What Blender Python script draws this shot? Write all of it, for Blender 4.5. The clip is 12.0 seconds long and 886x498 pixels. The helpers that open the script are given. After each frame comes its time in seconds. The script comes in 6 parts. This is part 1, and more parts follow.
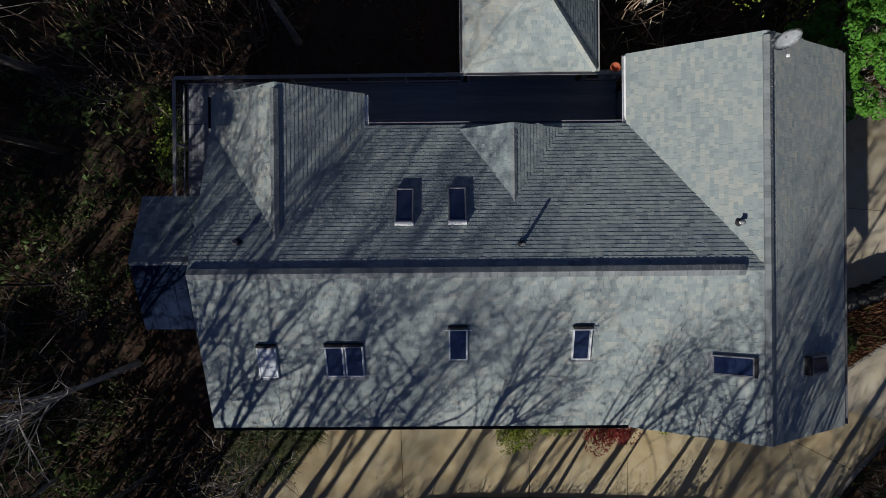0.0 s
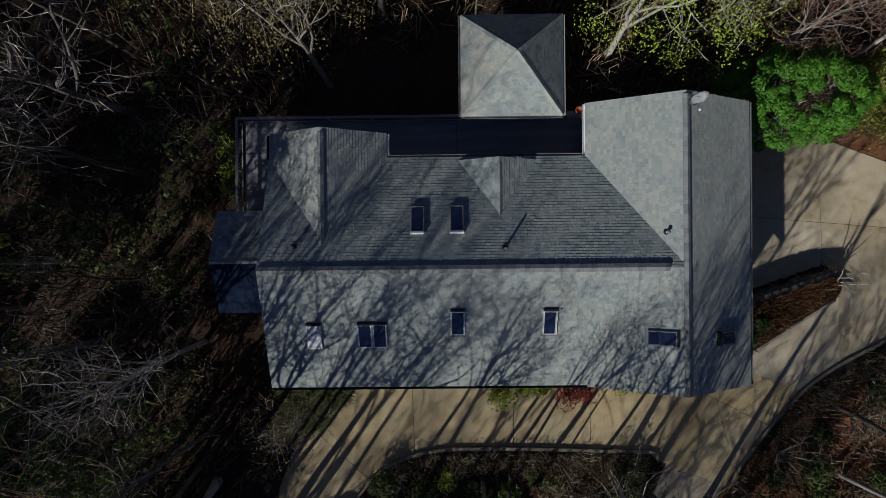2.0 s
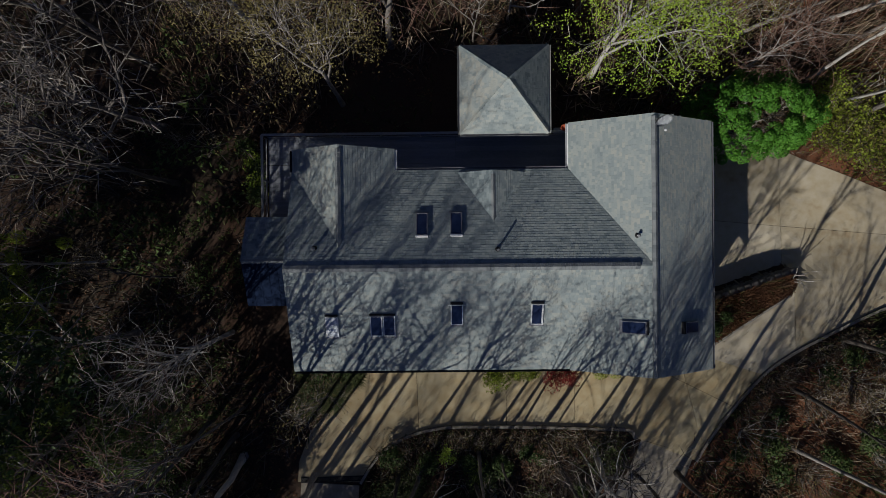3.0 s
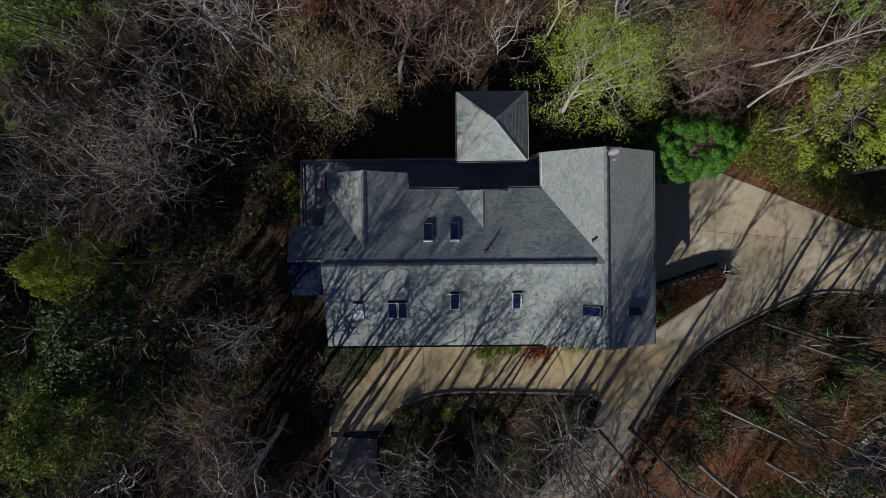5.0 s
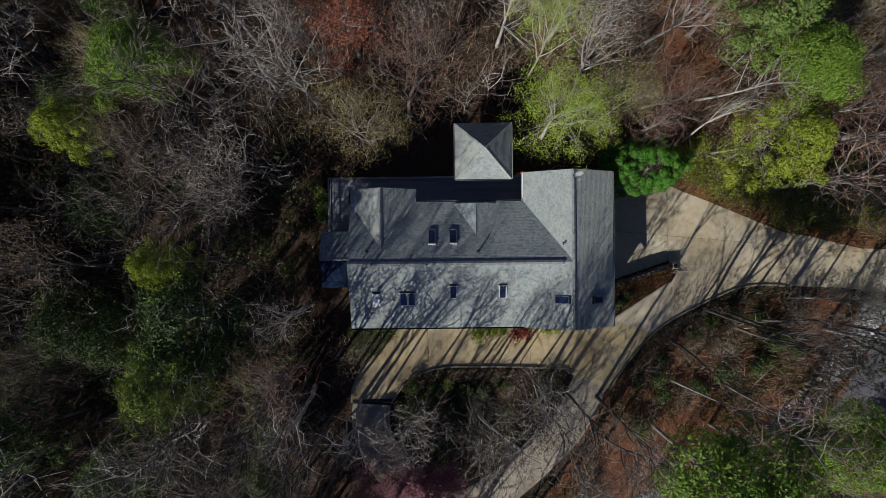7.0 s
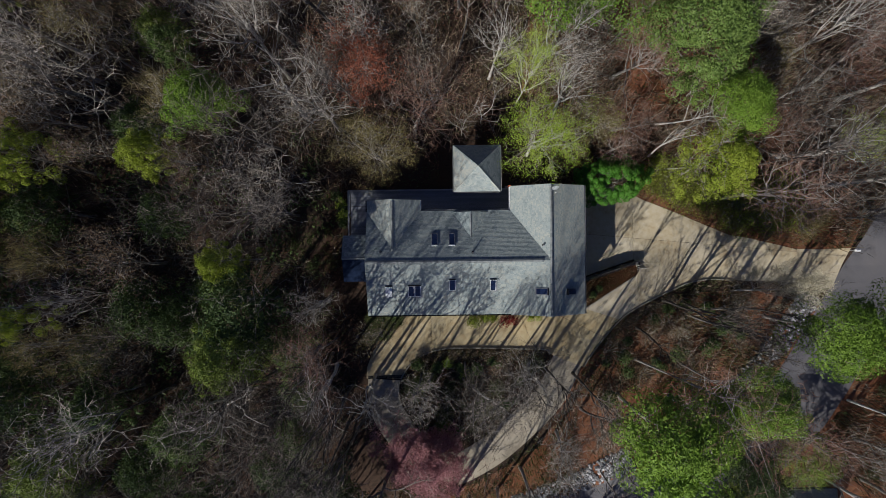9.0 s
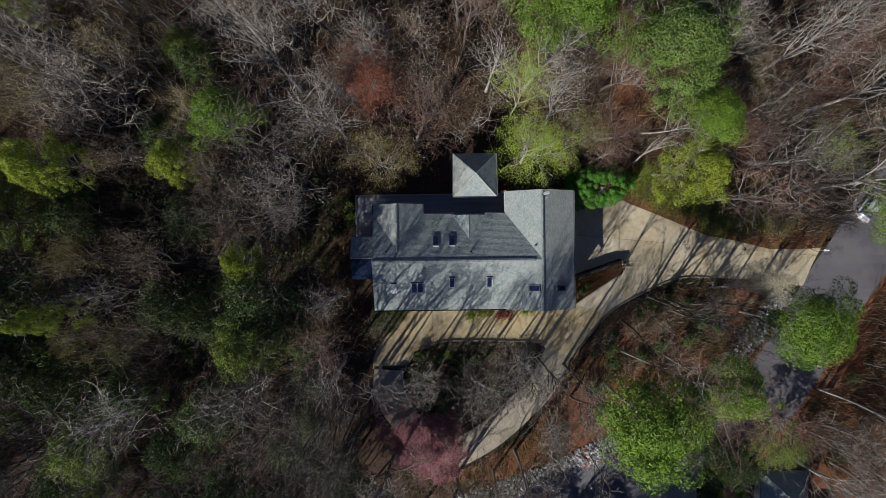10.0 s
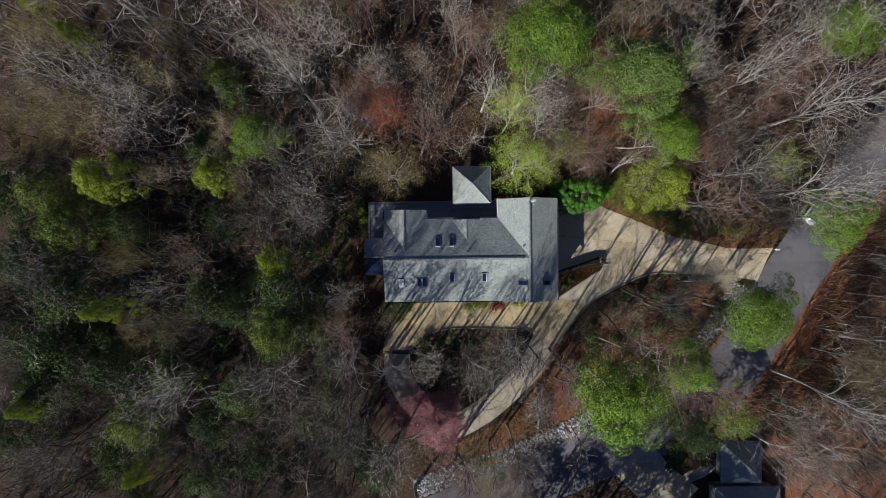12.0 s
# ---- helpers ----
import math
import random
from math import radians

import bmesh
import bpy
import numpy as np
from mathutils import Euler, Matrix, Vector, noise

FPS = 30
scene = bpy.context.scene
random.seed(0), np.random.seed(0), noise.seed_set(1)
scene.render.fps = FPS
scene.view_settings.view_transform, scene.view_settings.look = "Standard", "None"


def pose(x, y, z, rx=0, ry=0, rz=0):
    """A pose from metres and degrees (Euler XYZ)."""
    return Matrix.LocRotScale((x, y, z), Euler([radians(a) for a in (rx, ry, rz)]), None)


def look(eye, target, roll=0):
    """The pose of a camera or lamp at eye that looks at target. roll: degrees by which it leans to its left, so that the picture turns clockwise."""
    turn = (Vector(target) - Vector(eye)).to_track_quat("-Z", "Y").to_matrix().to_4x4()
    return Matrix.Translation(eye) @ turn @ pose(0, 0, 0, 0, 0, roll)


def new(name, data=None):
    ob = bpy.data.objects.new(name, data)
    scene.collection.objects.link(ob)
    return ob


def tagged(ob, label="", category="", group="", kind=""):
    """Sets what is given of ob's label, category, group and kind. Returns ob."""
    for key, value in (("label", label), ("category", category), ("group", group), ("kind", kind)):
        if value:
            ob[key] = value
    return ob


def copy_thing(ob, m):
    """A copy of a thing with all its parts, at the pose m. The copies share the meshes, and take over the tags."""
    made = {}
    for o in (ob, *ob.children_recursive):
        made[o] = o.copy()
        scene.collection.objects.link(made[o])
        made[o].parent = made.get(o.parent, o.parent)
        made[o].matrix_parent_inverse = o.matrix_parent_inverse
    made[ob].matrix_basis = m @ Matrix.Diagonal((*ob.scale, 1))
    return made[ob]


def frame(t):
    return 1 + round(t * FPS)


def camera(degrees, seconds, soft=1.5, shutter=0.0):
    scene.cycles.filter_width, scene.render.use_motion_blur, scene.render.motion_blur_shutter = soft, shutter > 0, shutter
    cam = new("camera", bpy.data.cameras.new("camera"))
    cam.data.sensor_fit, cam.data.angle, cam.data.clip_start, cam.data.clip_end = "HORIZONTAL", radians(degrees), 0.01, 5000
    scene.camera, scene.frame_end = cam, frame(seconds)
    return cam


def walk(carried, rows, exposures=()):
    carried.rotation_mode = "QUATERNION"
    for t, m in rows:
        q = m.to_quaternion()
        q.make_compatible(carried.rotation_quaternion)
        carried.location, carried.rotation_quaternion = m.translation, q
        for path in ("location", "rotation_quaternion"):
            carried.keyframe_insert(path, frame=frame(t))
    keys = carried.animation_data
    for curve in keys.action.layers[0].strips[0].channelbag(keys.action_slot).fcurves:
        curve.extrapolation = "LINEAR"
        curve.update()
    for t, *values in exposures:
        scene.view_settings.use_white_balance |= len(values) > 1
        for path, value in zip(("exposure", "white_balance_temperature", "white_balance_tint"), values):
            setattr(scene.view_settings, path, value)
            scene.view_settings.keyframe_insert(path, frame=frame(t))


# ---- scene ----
cam = camera(75.0, 12.0, soft=0.45)
# seconds, place, turns about x, y and z: a drone that looks straight down and climbs
PATH = [
    (0.0, 0.000, 0.000, 28.000, -0.192, 0.534, -0.538),
    (0.5, -0.045, 0.037, 29.484, -0.202, 0.489, -0.546),
    (1.0, -0.086, 0.077, 31.055, -0.215, 0.447, -0.554),
    (1.5, -0.124, 0.120, 32.748, -0.230, 0.410, -0.563),
    (2.0, -0.159, 0.167, 34.545, -0.247, 0.375, -0.572),
    (2.5, -0.191, 0.216, 36.486, -0.266, 0.345, -0.582),
    (3.0, -0.219, 0.268, 38.497, -0.287, 0.318, -0.592),
    (5.0, -0.300, 0.509, 47.357, -0.389, 0.250, -0.635),
    (5.5, -0.312, 0.576, 49.783, -0.420, 0.242, -0.647),
    (6.0, -0.321, 0.647, 52.194, -0.452, 0.238, -0.659),
    (6.5, -0.326, 0.721, 54.649, -0.487, 0.237, -0.672),
    (7.0, -0.329, 0.798, 57.175, -0.524, 0.241, -0.684),
    (9.0, -0.305, 1.136, 67.513, -0.689, 0.292, -0.739),
    (9.5, -0.291, 1.229, 70.113, -0.736, 0.314, -0.754),
    (10.0, -0.274, 1.324, 72.696, -0.784, 0.340, -0.769),
    (10.5, -0.254, 1.422, 75.251, -0.835, 0.370, -0.785),
    (11.0, -0.230, 1.524, 77.823, -0.887, 0.404, -0.800),
    (11.5, -0.203, 1.628, 80.384, -0.941, 0.441, -0.816),
    (12.0, -0.172, 1.736, 83.000, -0.997, 0.482, -0.833),
]
walk(cam, [(t, pose(x, y, z, a, b, c)) for t, x, y, z, a, b, c in PATH],
     [(0.0, -0.16), (0.5, -0.34), (1.0, -0.45), (2.0, -0.53), (3.0, -0.52), (5.0, -0.36), (7.0, -0.09), (9.0, 0.02), (10.0, 0.08), (12.0, 0.2)])

# ---- light: low spring sun from the south-west, clear sky ----
SUN_EL, SUN_AZ = radians(33), math.atan2(-0.565, -0.825)
sky = bpy.data.worlds.new("sky")
scene.world = sky
sky.use_nodes = True
sky_tex = sky.node_tree.nodes.new("ShaderNodeTexSky")
sky_tex.sky_type = "NISHITA"
sky_tex.sun_disc = False
sky_tex.sun_elevation = SUN_EL
sky_tex.sun_rotation = SUN_AZ
sky_tex.air_density, sky_tex.dust_density, sky_tex.ozone_density = 0.6, 0.3, 3.0
sky_blue = sky.node_tree.nodes.new("ShaderNodeMix")
sky_blue.data_type, sky_blue.blend_type = "RGBA", "MULTIPLY"
sky_blue.inputs[0].default_value = 1.0
sky_blue.inputs[7].default_value = (0.66, 0.9, 1.5, 1)
sky.node_tree.links.new(sky_tex.outputs[0], sky_blue.inputs[6])
sky.node_tree.links.new(sky_blue.outputs[2], sky.node_tree.nodes["Background"].inputs[0])
sky.node_tree.nodes["Background"].inputs[1].default_value = 0.045
sun_data = bpy.data.lights.new("sun", "SUN")
sun_data.energy = 5.0
sun_data.angle = radians(0.53)
sun_data.color = (1.0, 0.985, 0.965)
sun = new("sun", sun_data)
sun.matrix_world = look((-0.565 * 60, -0.825 * 60, 39 + 10), (0, 0, 10))


# ---- materials ----
def material(name, colors, scale=4.0, rough=0.85, fine=60.0, bump=0.3, metal=0.0, island=0.0, per_object=0.0,
             contrast=0.5, translucent=0.0, spec=0.3, stretch=(1, 1, 1), speck=None):
    """Procedural surface: colours blended by noise at a coarse and a fine scale, and varied piece by piece."""
    m = bpy.data.materials.new(name)
    m.use_nodes = True
    nt = m.node_tree
    n, l = nt.nodes, nt.links.new
    b = n["Principled BSDF"]
    b.inputs["Roughness"].default_value = rough
    b.inputs["Metallic"].default_value = metal
    b.inputs["Specular IOR Level"].default_value = spec
    tc = n.new("ShaderNodeTexCoord")
    mp = n.new("ShaderNodeMapping")
    mp.inputs["Scale"].default_value = stretch
    l(tc.outputs["Object"], mp.inputs["Vector"])
    a = n.new("ShaderNodeTexNoise")
    a.inputs["Scale"].default_value = scale
    a.inputs["Detail"].default_value = 5
    l(mp.outputs[0], a.inputs["Vector"])
    f = n.new("ShaderNodeTexNoise")
    f.inputs["Scale"].default_value = fine
    f.inputs["Detail"].default_value = 3
    l(mp.outputs[0], f.inputs["Vector"])
    mix = n.new("ShaderNodeMath")
    mix.operation = "MULTIPLY_ADD"
    mix.inputs[1].default_value = 0.45
    mix.inputs[2].default_value = 0.0
    l(f.outputs[0], mix.inputs[0])
    add = n.new("ShaderNodeMath")
    add.operation = "MULTIPLY_ADD"
    add.inputs[1].default_value = 0.55
    l(a.outputs[0], add.inputs[0])
    l(mix.outputs[0], add.inputs[2])
    last = add.outputs[0]
    if island:
        geo = n.new("ShaderNodeNewGeometry")
        k = n.new("ShaderNodeMath")
        k.operation = "MULTIPLY_ADD"
        k.inputs[1].default_value = island
        l(geo.outputs["Random Per Island"], k.inputs[0])
        l(last, k.inputs[2])
        k2 = n.new("ShaderNodeMath")
        k2.operation = "ADD"
        k2.inputs[1].default_value = -island / 2
        l(k.outputs[0], k2.inputs[0])
        last = k2.outputs[0]
    if per_object:
        oi = n.new("ShaderNodeObjectInfo")
        k = n.new("ShaderNodeMath")
        k.operation = "MULTIPLY_ADD"
        k.inputs[1].default_value = per_object
        l(oi.outputs["Random"], k.inputs[0])
        l(last, k.inputs[2])
        k2 = n.new("ShaderNodeMath")
        k2.operation = "ADD"
        k2.inputs[1].default_value = -per_object / 2
        l(k.outputs[0], k2.inputs[0])
        last = k2.outputs[0]
    ramp = n.new("ShaderNodeValToRGB")
    els = ramp.color_ramp.elements
    lo, hi = 0.5 - contrast / 2, 0.5 + contrast / 2
    for i, c in enumerate(colors):
        p = lo + (hi - lo) * i / max(1, len(colors) - 1)
        e = els[i] if i < 2 else els.new(p)
        e.position = p
        e.color = (*c, 1)
    l(last, ramp.inputs[0])
    col = ramp.outputs[0]
    if speck:
        vor = n.new("ShaderNodeTexVoronoi")
        vor.inputs["Scale"].default_value = speck[0]
        l(mp.outputs[0], vor.inputs["Vector"])
        lt = n.new("ShaderNodeMath")
        lt.operation = "LESS_THAN"
        lt.inputs[1].default_value = speck[1]
        l(vor.outputs["Distance"], lt.inputs[0])
        mc = n.new("ShaderNodeMix")
        mc.data_type = "RGBA"
        l(lt.outputs[0], mc.inputs[0])
        l(col, mc.inputs[6])
        mc.inputs[7].default_value = (*speck[2], 1)
        col = mc.outputs[2]
    l(col, b.inputs["Base Color"])
    if bump:
        bp = n.new("ShaderNodeBump")
        bp.inputs["Strength"].default_value = bump
        bp.inputs["Distance"].default_value = 0.02
        l(f.outputs[0], bp.inputs["Height"])
        l(bp.outputs[0], b.inputs["Normal"])
    if translucent:
        tr = n.new("ShaderNodeBsdfTranslucent")
        l(col, tr.inputs[0])
        ms = n.new("ShaderNodeMixShader")
        ms.inputs[0].default_value = translucent
        l(b.outputs[0], ms.inputs[1])
        l(tr.outputs[0], ms.inputs[2])
        l(ms.outputs[0], n["Material Output"].inputs[0])
    return m


SHINGLE = material("weathered_shingle", [(0.155, 0.19, 0.195), (0.232, 0.27, 0.265), (0.28, 0.317, 0.302), (0.322, 0.35, 0.322), (0.385, 0.385, 0.332)], 0.9, 0.92, 28, 0.5,
                   island=0.46, per_object=0.46, contrast=0.8, spec=0.15)
RIDGE_CAP = material("ridge_cap_shingle", [(0.13, 0.145, 0.15), (0.22, 0.235, 0.232), (0.29, 0.3, 0.285)], 2, 0.92, 50, 0.4, island=0.25, spec=0.15)
UNDERLAY = material("roof_edge_board", [(0.085, 0.09, 0.09), (0.13, 0.135, 0.13)], 3)
METAL_ROOF = material("blue_metal_roof", [(0.008, 0.015, 0.036), (0.013, 0.023, 0.05)], 1.5, 0.95, 30, 0.1, contrast=0.4, spec=0.08)
SIDING = material("grey_siding", [(0.28, 0.27, 0.25), (0.36, 0.35, 0.32)], 1.5, 0.8, 30, 0.2, stretch=(1, 1, 6))
WHITE = material("white_paint", [(0.68, 0.68, 0.66), (0.8, 0.8, 0.78)], 3, 0.5, 40, 0.05)
FLASHING = material("grey_flashing", [(0.16, 0.16, 0.17), (0.26, 0.26, 0.27)], 4, 0.5, 40, 0.1, metal=0.3)
BLACK_RUBBER = material("black_vent", [(0.015, 0.015, 0.015), (0.03, 0.03, 0.03)], 6)
GLASS = material("dark_skylight_glass", [(0.012, 0.02, 0.05), (0.02, 0.032, 0.075)], 0.8, 0.08, 8, 0, spec=0.7)
# pale pane colour, used as well for a painted reflection on one skylight
BLIND_AND_GLARE = material("pale_blind_and_glare", [(0.38, 0.42, 0.44), (0.7, 0.72, 0.74)], 2.5, 0.15, 14, 0, spec=0.6)
DECKWOOD = material("weathered_deck_board", [(0.2, 0.21, 0.22), (0.32, 0.33, 0.34)], 2, 0.85, 25, 0.3, per_object=0.3, stretch=(0.2, 1, 1))
RAILWOOD = material("weathered_rail", [(0.22, 0.22, 0.21), (0.36, 0.36, 0.34)], 2, 0.8, 30, 0.2)
CONCRETE = material("tan_concrete", [(0.3, 0.18, 0.068), (0.41, 0.315, 0.172), (0.465, 0.385, 0.235), (0.49, 0.425, 0.3)], 0.3, 0.9, 2.2, 0.06,
                    per_object=0.12, contrast=0.55, spec=0.2)
COURT_CONCRETE = material("pale_tan_concrete", [(0.29, 0.195, 0.1), (0.435, 0.36, 0.235), (0.5, 0.435, 0.315), (0.535, 0.48, 0.375)], 0.3, 0.9, 2.2, 0.06,
                          per_object=0.12, contrast=0.55, spec=0.2)
OLD_CONCRETE = material("grey_old_concrete", [(0.2, 0.165, 0.115), (0.34, 0.295, 0.222), (0.43, 0.38, 0.295)], 0.5, 0.92, 5, 0.2, contrast=0.5, spec=0.2)
KERBSTONE = material("pale_kerb", [(0.2, 0.175, 0.14), (0.38, 0.345, 0.29)], 1.5, 0.9, 30, 0.3, per_object=0.3)
DARK_JOINT = material("dark_soil_joint", [(0.02, 0.016, 0.012), (0.045, 0.036, 0.028)], 3)
ASPHALT = material("worn_asphalt", [(0.07, 0.068, 0.072), (0.12, 0.115, 0.12), (0.17, 0.155, 0.15)], 0.25, 0.9, 30, 0.3, contrast=0.5, spec=0.2)
GROUND = material("leaf_litter_soil", [(0.014, 0.011, 0.009), (0.03, 0.022, 0.016), (0.065, 0.04, 0.028), (0.05, 0.041, 0.028), (0.11, 0.066, 0.045)], 0.12, 0.95, 3.5, 0.9,
                  contrast=0.5, spec=0.1)
STRAW = material("red_brown_leaf_straw", [(0.045, 0.023, 0.015), (0.12, 0.053, 0.03), (0.21, 0.085, 0.043), (0.15, 0.095, 0.06), (0.27, 0.14, 0.08)], 0.15, 0.95, 4.5, 0.9,
                 contrast=0.5, spec=0.1)
# brown soil with the deep shade beside the house put into its colour
SHADE_DARK_SOIL = material("shade_brown_soil", [(0.018, 0.012, 0.009), (0.05, 0.029, 0.019), (0.1, 0.055, 0.034)], 0.4, 0.95, 6, 0.8, contrast=0.5, spec=0.1)
ROCK = material("pale_rip_rap", [(0.08, 0.08, 0.085), (0.22, 0.215, 0.215), (0.55, 0.54, 0.53)], 3, 0.9, 20, 0.3, island=0.7, contrast=0.8)
STONE = material("wall_stone", [(0.12, 0.108, 0.092), (0.23, 0.21, 0.18)], 2, 0.9, 18, 0.4, per_object=0.4)
BARK = material("grey_bark", [(0.08, 0.068, 0.058), (0.21, 0.185, 0.16), (0.42, 0.385, 0.34)], 2, 0.9, 16, 0.5, per_object=0.3, stretch=(3, 3, 0.7))
PALE_BARK = material("pale_bark", [(0.21, 0.185, 0.16), (0.4, 0.37, 0.325), (0.56, 0.53, 0.48)], 2, 0.85, 16, 0.3, per_object=0.2, stretch=(3, 3, 0.7))
TWIG = material("twig_bark", [(0.035, 0.029, 0.022), (0.15, 0.122, 0.09), (0.5, 0.44, 0.36)], 1, 0.9, 12, 0, island=1.1, per_object=0.5, contrast=0.7)
# bark and twig colours darkened to hold the shade of the western woods
SHADE_DARK_BARK = material("shade_dark_furrowed_bark", [(0.035, 0.03, 0.025), (0.1, 0.085, 0.07), (0.2, 0.175, 0.15)], 2, 0.9, 16, 0.5, per_object=0.3, stretch=(3, 3, 0.7))
SHADE_DARK_TWIG = material("shade_dark_twig", [(0.02, 0.017, 0.013), (0.064, 0.053, 0.04), (0.23, 0.195, 0.155)], 1, 0.9, 12, 0, island=1.0, per_object=0.5, contrast=0.7)
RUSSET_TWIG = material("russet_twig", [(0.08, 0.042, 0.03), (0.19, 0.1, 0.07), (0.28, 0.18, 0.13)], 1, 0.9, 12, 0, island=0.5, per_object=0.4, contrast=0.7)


def leaf(name, colors, **k):
    return material(name, colors, 0.5, 0.6, 5, 0, island=k.get("island", 0.4), per_object=k.get("vary", 0.3), contrast=0.8, translucent=0.25, spec=0.25)


BRUSH = material("dry_brush", [(0.05, 0.034, 0.024), (0.125, 0.082, 0.054), (0.1, 0.086, 0.045), (0.2, 0.138, 0.088), (0.33, 0.255, 0.18)], 0.12, 0.9, 9, 0, island=0.9, contrast=0.8)
PINE_LEAF = leaf("spring_green_needles", [(0.075, 0.135, 0.016), (0.17, 0.275, 0.032), (0.29, 0.42, 0.065)])
LIME_LEAF = leaf("lime_young_leaf", [(0.19, 0.265, 0.03), (0.37, 0.49, 0.055), (0.52, 0.65, 0.1)])
MOSS_LEAF = leaf("moss_green_young_leaf", [(0.06, 0.09, 0.015), (0.145, 0.19, 0.032), (0.25, 0.31, 0.06)])
DARK_LEAF = leaf("dark_green_leaf", [(0.026, 0.05, 0.014), (0.065, 0.102, 0.027), (0.125, 0.17, 0.045)])
HOLLY_LEAF = leaf("glossy_deep_green_leaf", [(0.03, 0.1, 0.012), (0.08, 0.23, 0.024), (0.17, 0.37, 0.05)], vary=0.05)
OLIVE_LEAF = leaf("olive_budding_leaf", [(0.08, 0.064, 0.023), (0.17, 0.137, 0.048), (0.27, 0.22, 0.078)])
TAN_LEAF = leaf("tan_dry_leaf", [(0.09, 0.055, 0.03), (0.17, 0.11, 0.06), (0.24, 0.17, 0.09)])
PINK_LEAF = leaf("pink_blossom", [(0.22, 0.075, 0.08), (0.38, 0.17, 0.175), (0.52, 0.32, 0.315)])
OAK_LEAF = leaf("muted_green_leaf", [(0.075, 0.12, 0.025), (0.15, 0.225, 0.05), (0.24, 0.32, 0.08)], vary=0.1)
CREAM_LEAF = leaf("cream_blossom", [(0.34, 0.29, 0.17), (0.54, 0.48, 0.32), (0.68, 0.62, 0.47)], vary=0.1)
BUD_LEAF = leaf("red_orange_bud", [(0.16, 0.045, 0.025), (0.3, 0.095, 0.05), (0.4, 0.19, 0.11)], vary=0.1)
RED_LEAF = leaf("red_shrub_leaf", [(0.14, 0.012, 0.012), (0.26, 0.03, 0.025), (0.32, 0.07, 0.05)])
YELLOW_LEAF = leaf("yellow_green_leaf", [(0.125, 0.165, 0.018), (0.235, 0.29, 0.03), (0.36, 0.41, 0.058)])
LITTER = leaf("fallen_leaves", [(0.06, 0.03, 0.016), (0.15, 0.068, 0.033), (0.25, 0.14, 0.075)], vary=0.0)
GRASS = leaf("rough_grass", [(0.03, 0.05, 0.012), (0.07, 0.09, 0.025), (0.14, 0.13, 0.05)], vary=0.0)
TERRACOTTA = material("orange_terracotta", [(0.32, 0.07, 0.03), (0.45, 0.12, 0.05)], 5, 0.7)
DISH_GREY = material("dish_grey", [(0.5, 0.52, 0.52), (0.6, 0.62, 0.62)], 2, 0.45, 30, 0.05)
CAR_SILVER = material("silver_car_paint", [(0.3, 0.315, 0.34), (0.38, 0.395, 0.42)], 1, 0.25, 20, 0, spec=0.6)
TYRE = material("tyre", [(0.012, 0.012, 0.012), (0.025, 0.025, 0.025)], 5)
GRATE = material("dark_iron_grate", [(0.008, 0.008, 0.008), (0.02, 0.02, 0.02)], 5, 0.6)


# ---- mesh helpers ----
def mesh(name, verts, faces, mat, smooth=False):
    me = bpy.data.meshes.new(name)
    me.from_pydata([tuple(v) for v in verts], [], faces)
    me.materials.append(mat)
    if smooth:
        me.polygons.foreach_set("use_smooth", [True] * len(me.polygons))
    me.update()
    return me


def solid(name, verts, faces, mat, parent=None, label="", smooth=False):
    ob = new(name, mesh(name, verts, faces, mat, smooth))
    if parent is not None:
        ob.parent = parent
    if label:
        tagged(ob, label)
    return ob


def part(name, bm, mat, parent, label="", smooth=False):
    me = bpy.data.meshes.new(name)
    bm.to_mesh(me)
    bm.free()
    me.materials.append(mat)
    if smooth:
        me.polygons.foreach_set("use_smooth", [True] * len(me.polygons))
    ob = new(name, me)
    ob.parent = parent
    if label:
        tagged(ob, label)
    return ob


def empty(name, x=0, y=0, z=0):
    ob = new(name)
    ob.empty_display_size = 0.2
    ob.matrix_basis = pose(x, y, z)
    return ob


def box_bm(x0, x1, y0, y1, z0, z1, bevel=0.0):
    bm = bmesh.new()
    bmesh.ops.create_cube(bm, size=1)
    for v in bm.verts:
        v.co = Vector((x0 + (v.co.x + 0.5) * (x1 - x0), y0 + (v.co.y + 0.5) * (y1 - y0), z0 + (v.co.z + 0.5) * (z1 - z0)))
    if bevel:
        bmesh.ops.bevel(bm, geom=bm.edges[:], offset=bevel, segments=1, affect="EDGES")
    return bm


def beam(V, F, p, q, w, h):
    """A squared bar from p to q, w wide and h high, added to the lists."""
    p, q = Vector(p), Vector(q)
    d = (q - p).normalized()
    s = d.cross(Vector((0, 0, 1)))
    s = Vector((1, 0, 0)) if s.length < 1e-3 else s.normalized()
    u = s.cross(d)
    k = len(V)
    for c in (p, q):
        for a, b in ((-1, -1), (1, -1), (1, 1), (-1, 1)):
            V.append(c + s * (a * w / 2) + u * (b * h / 2))
    F += [(k, k + 1, k + 2, k + 3), (k + 7, k + 6, k + 5, k + 4)] + [(k + i, k + 4 + i, k + 4 + (i + 1) % 4, k + (i + 1) % 4) for i in range(4)]


def smoothstep(a, b, x):
    t = min(1, max(0, (x - a) / (b - a)))
    return t * t * (3 - 2 * t)


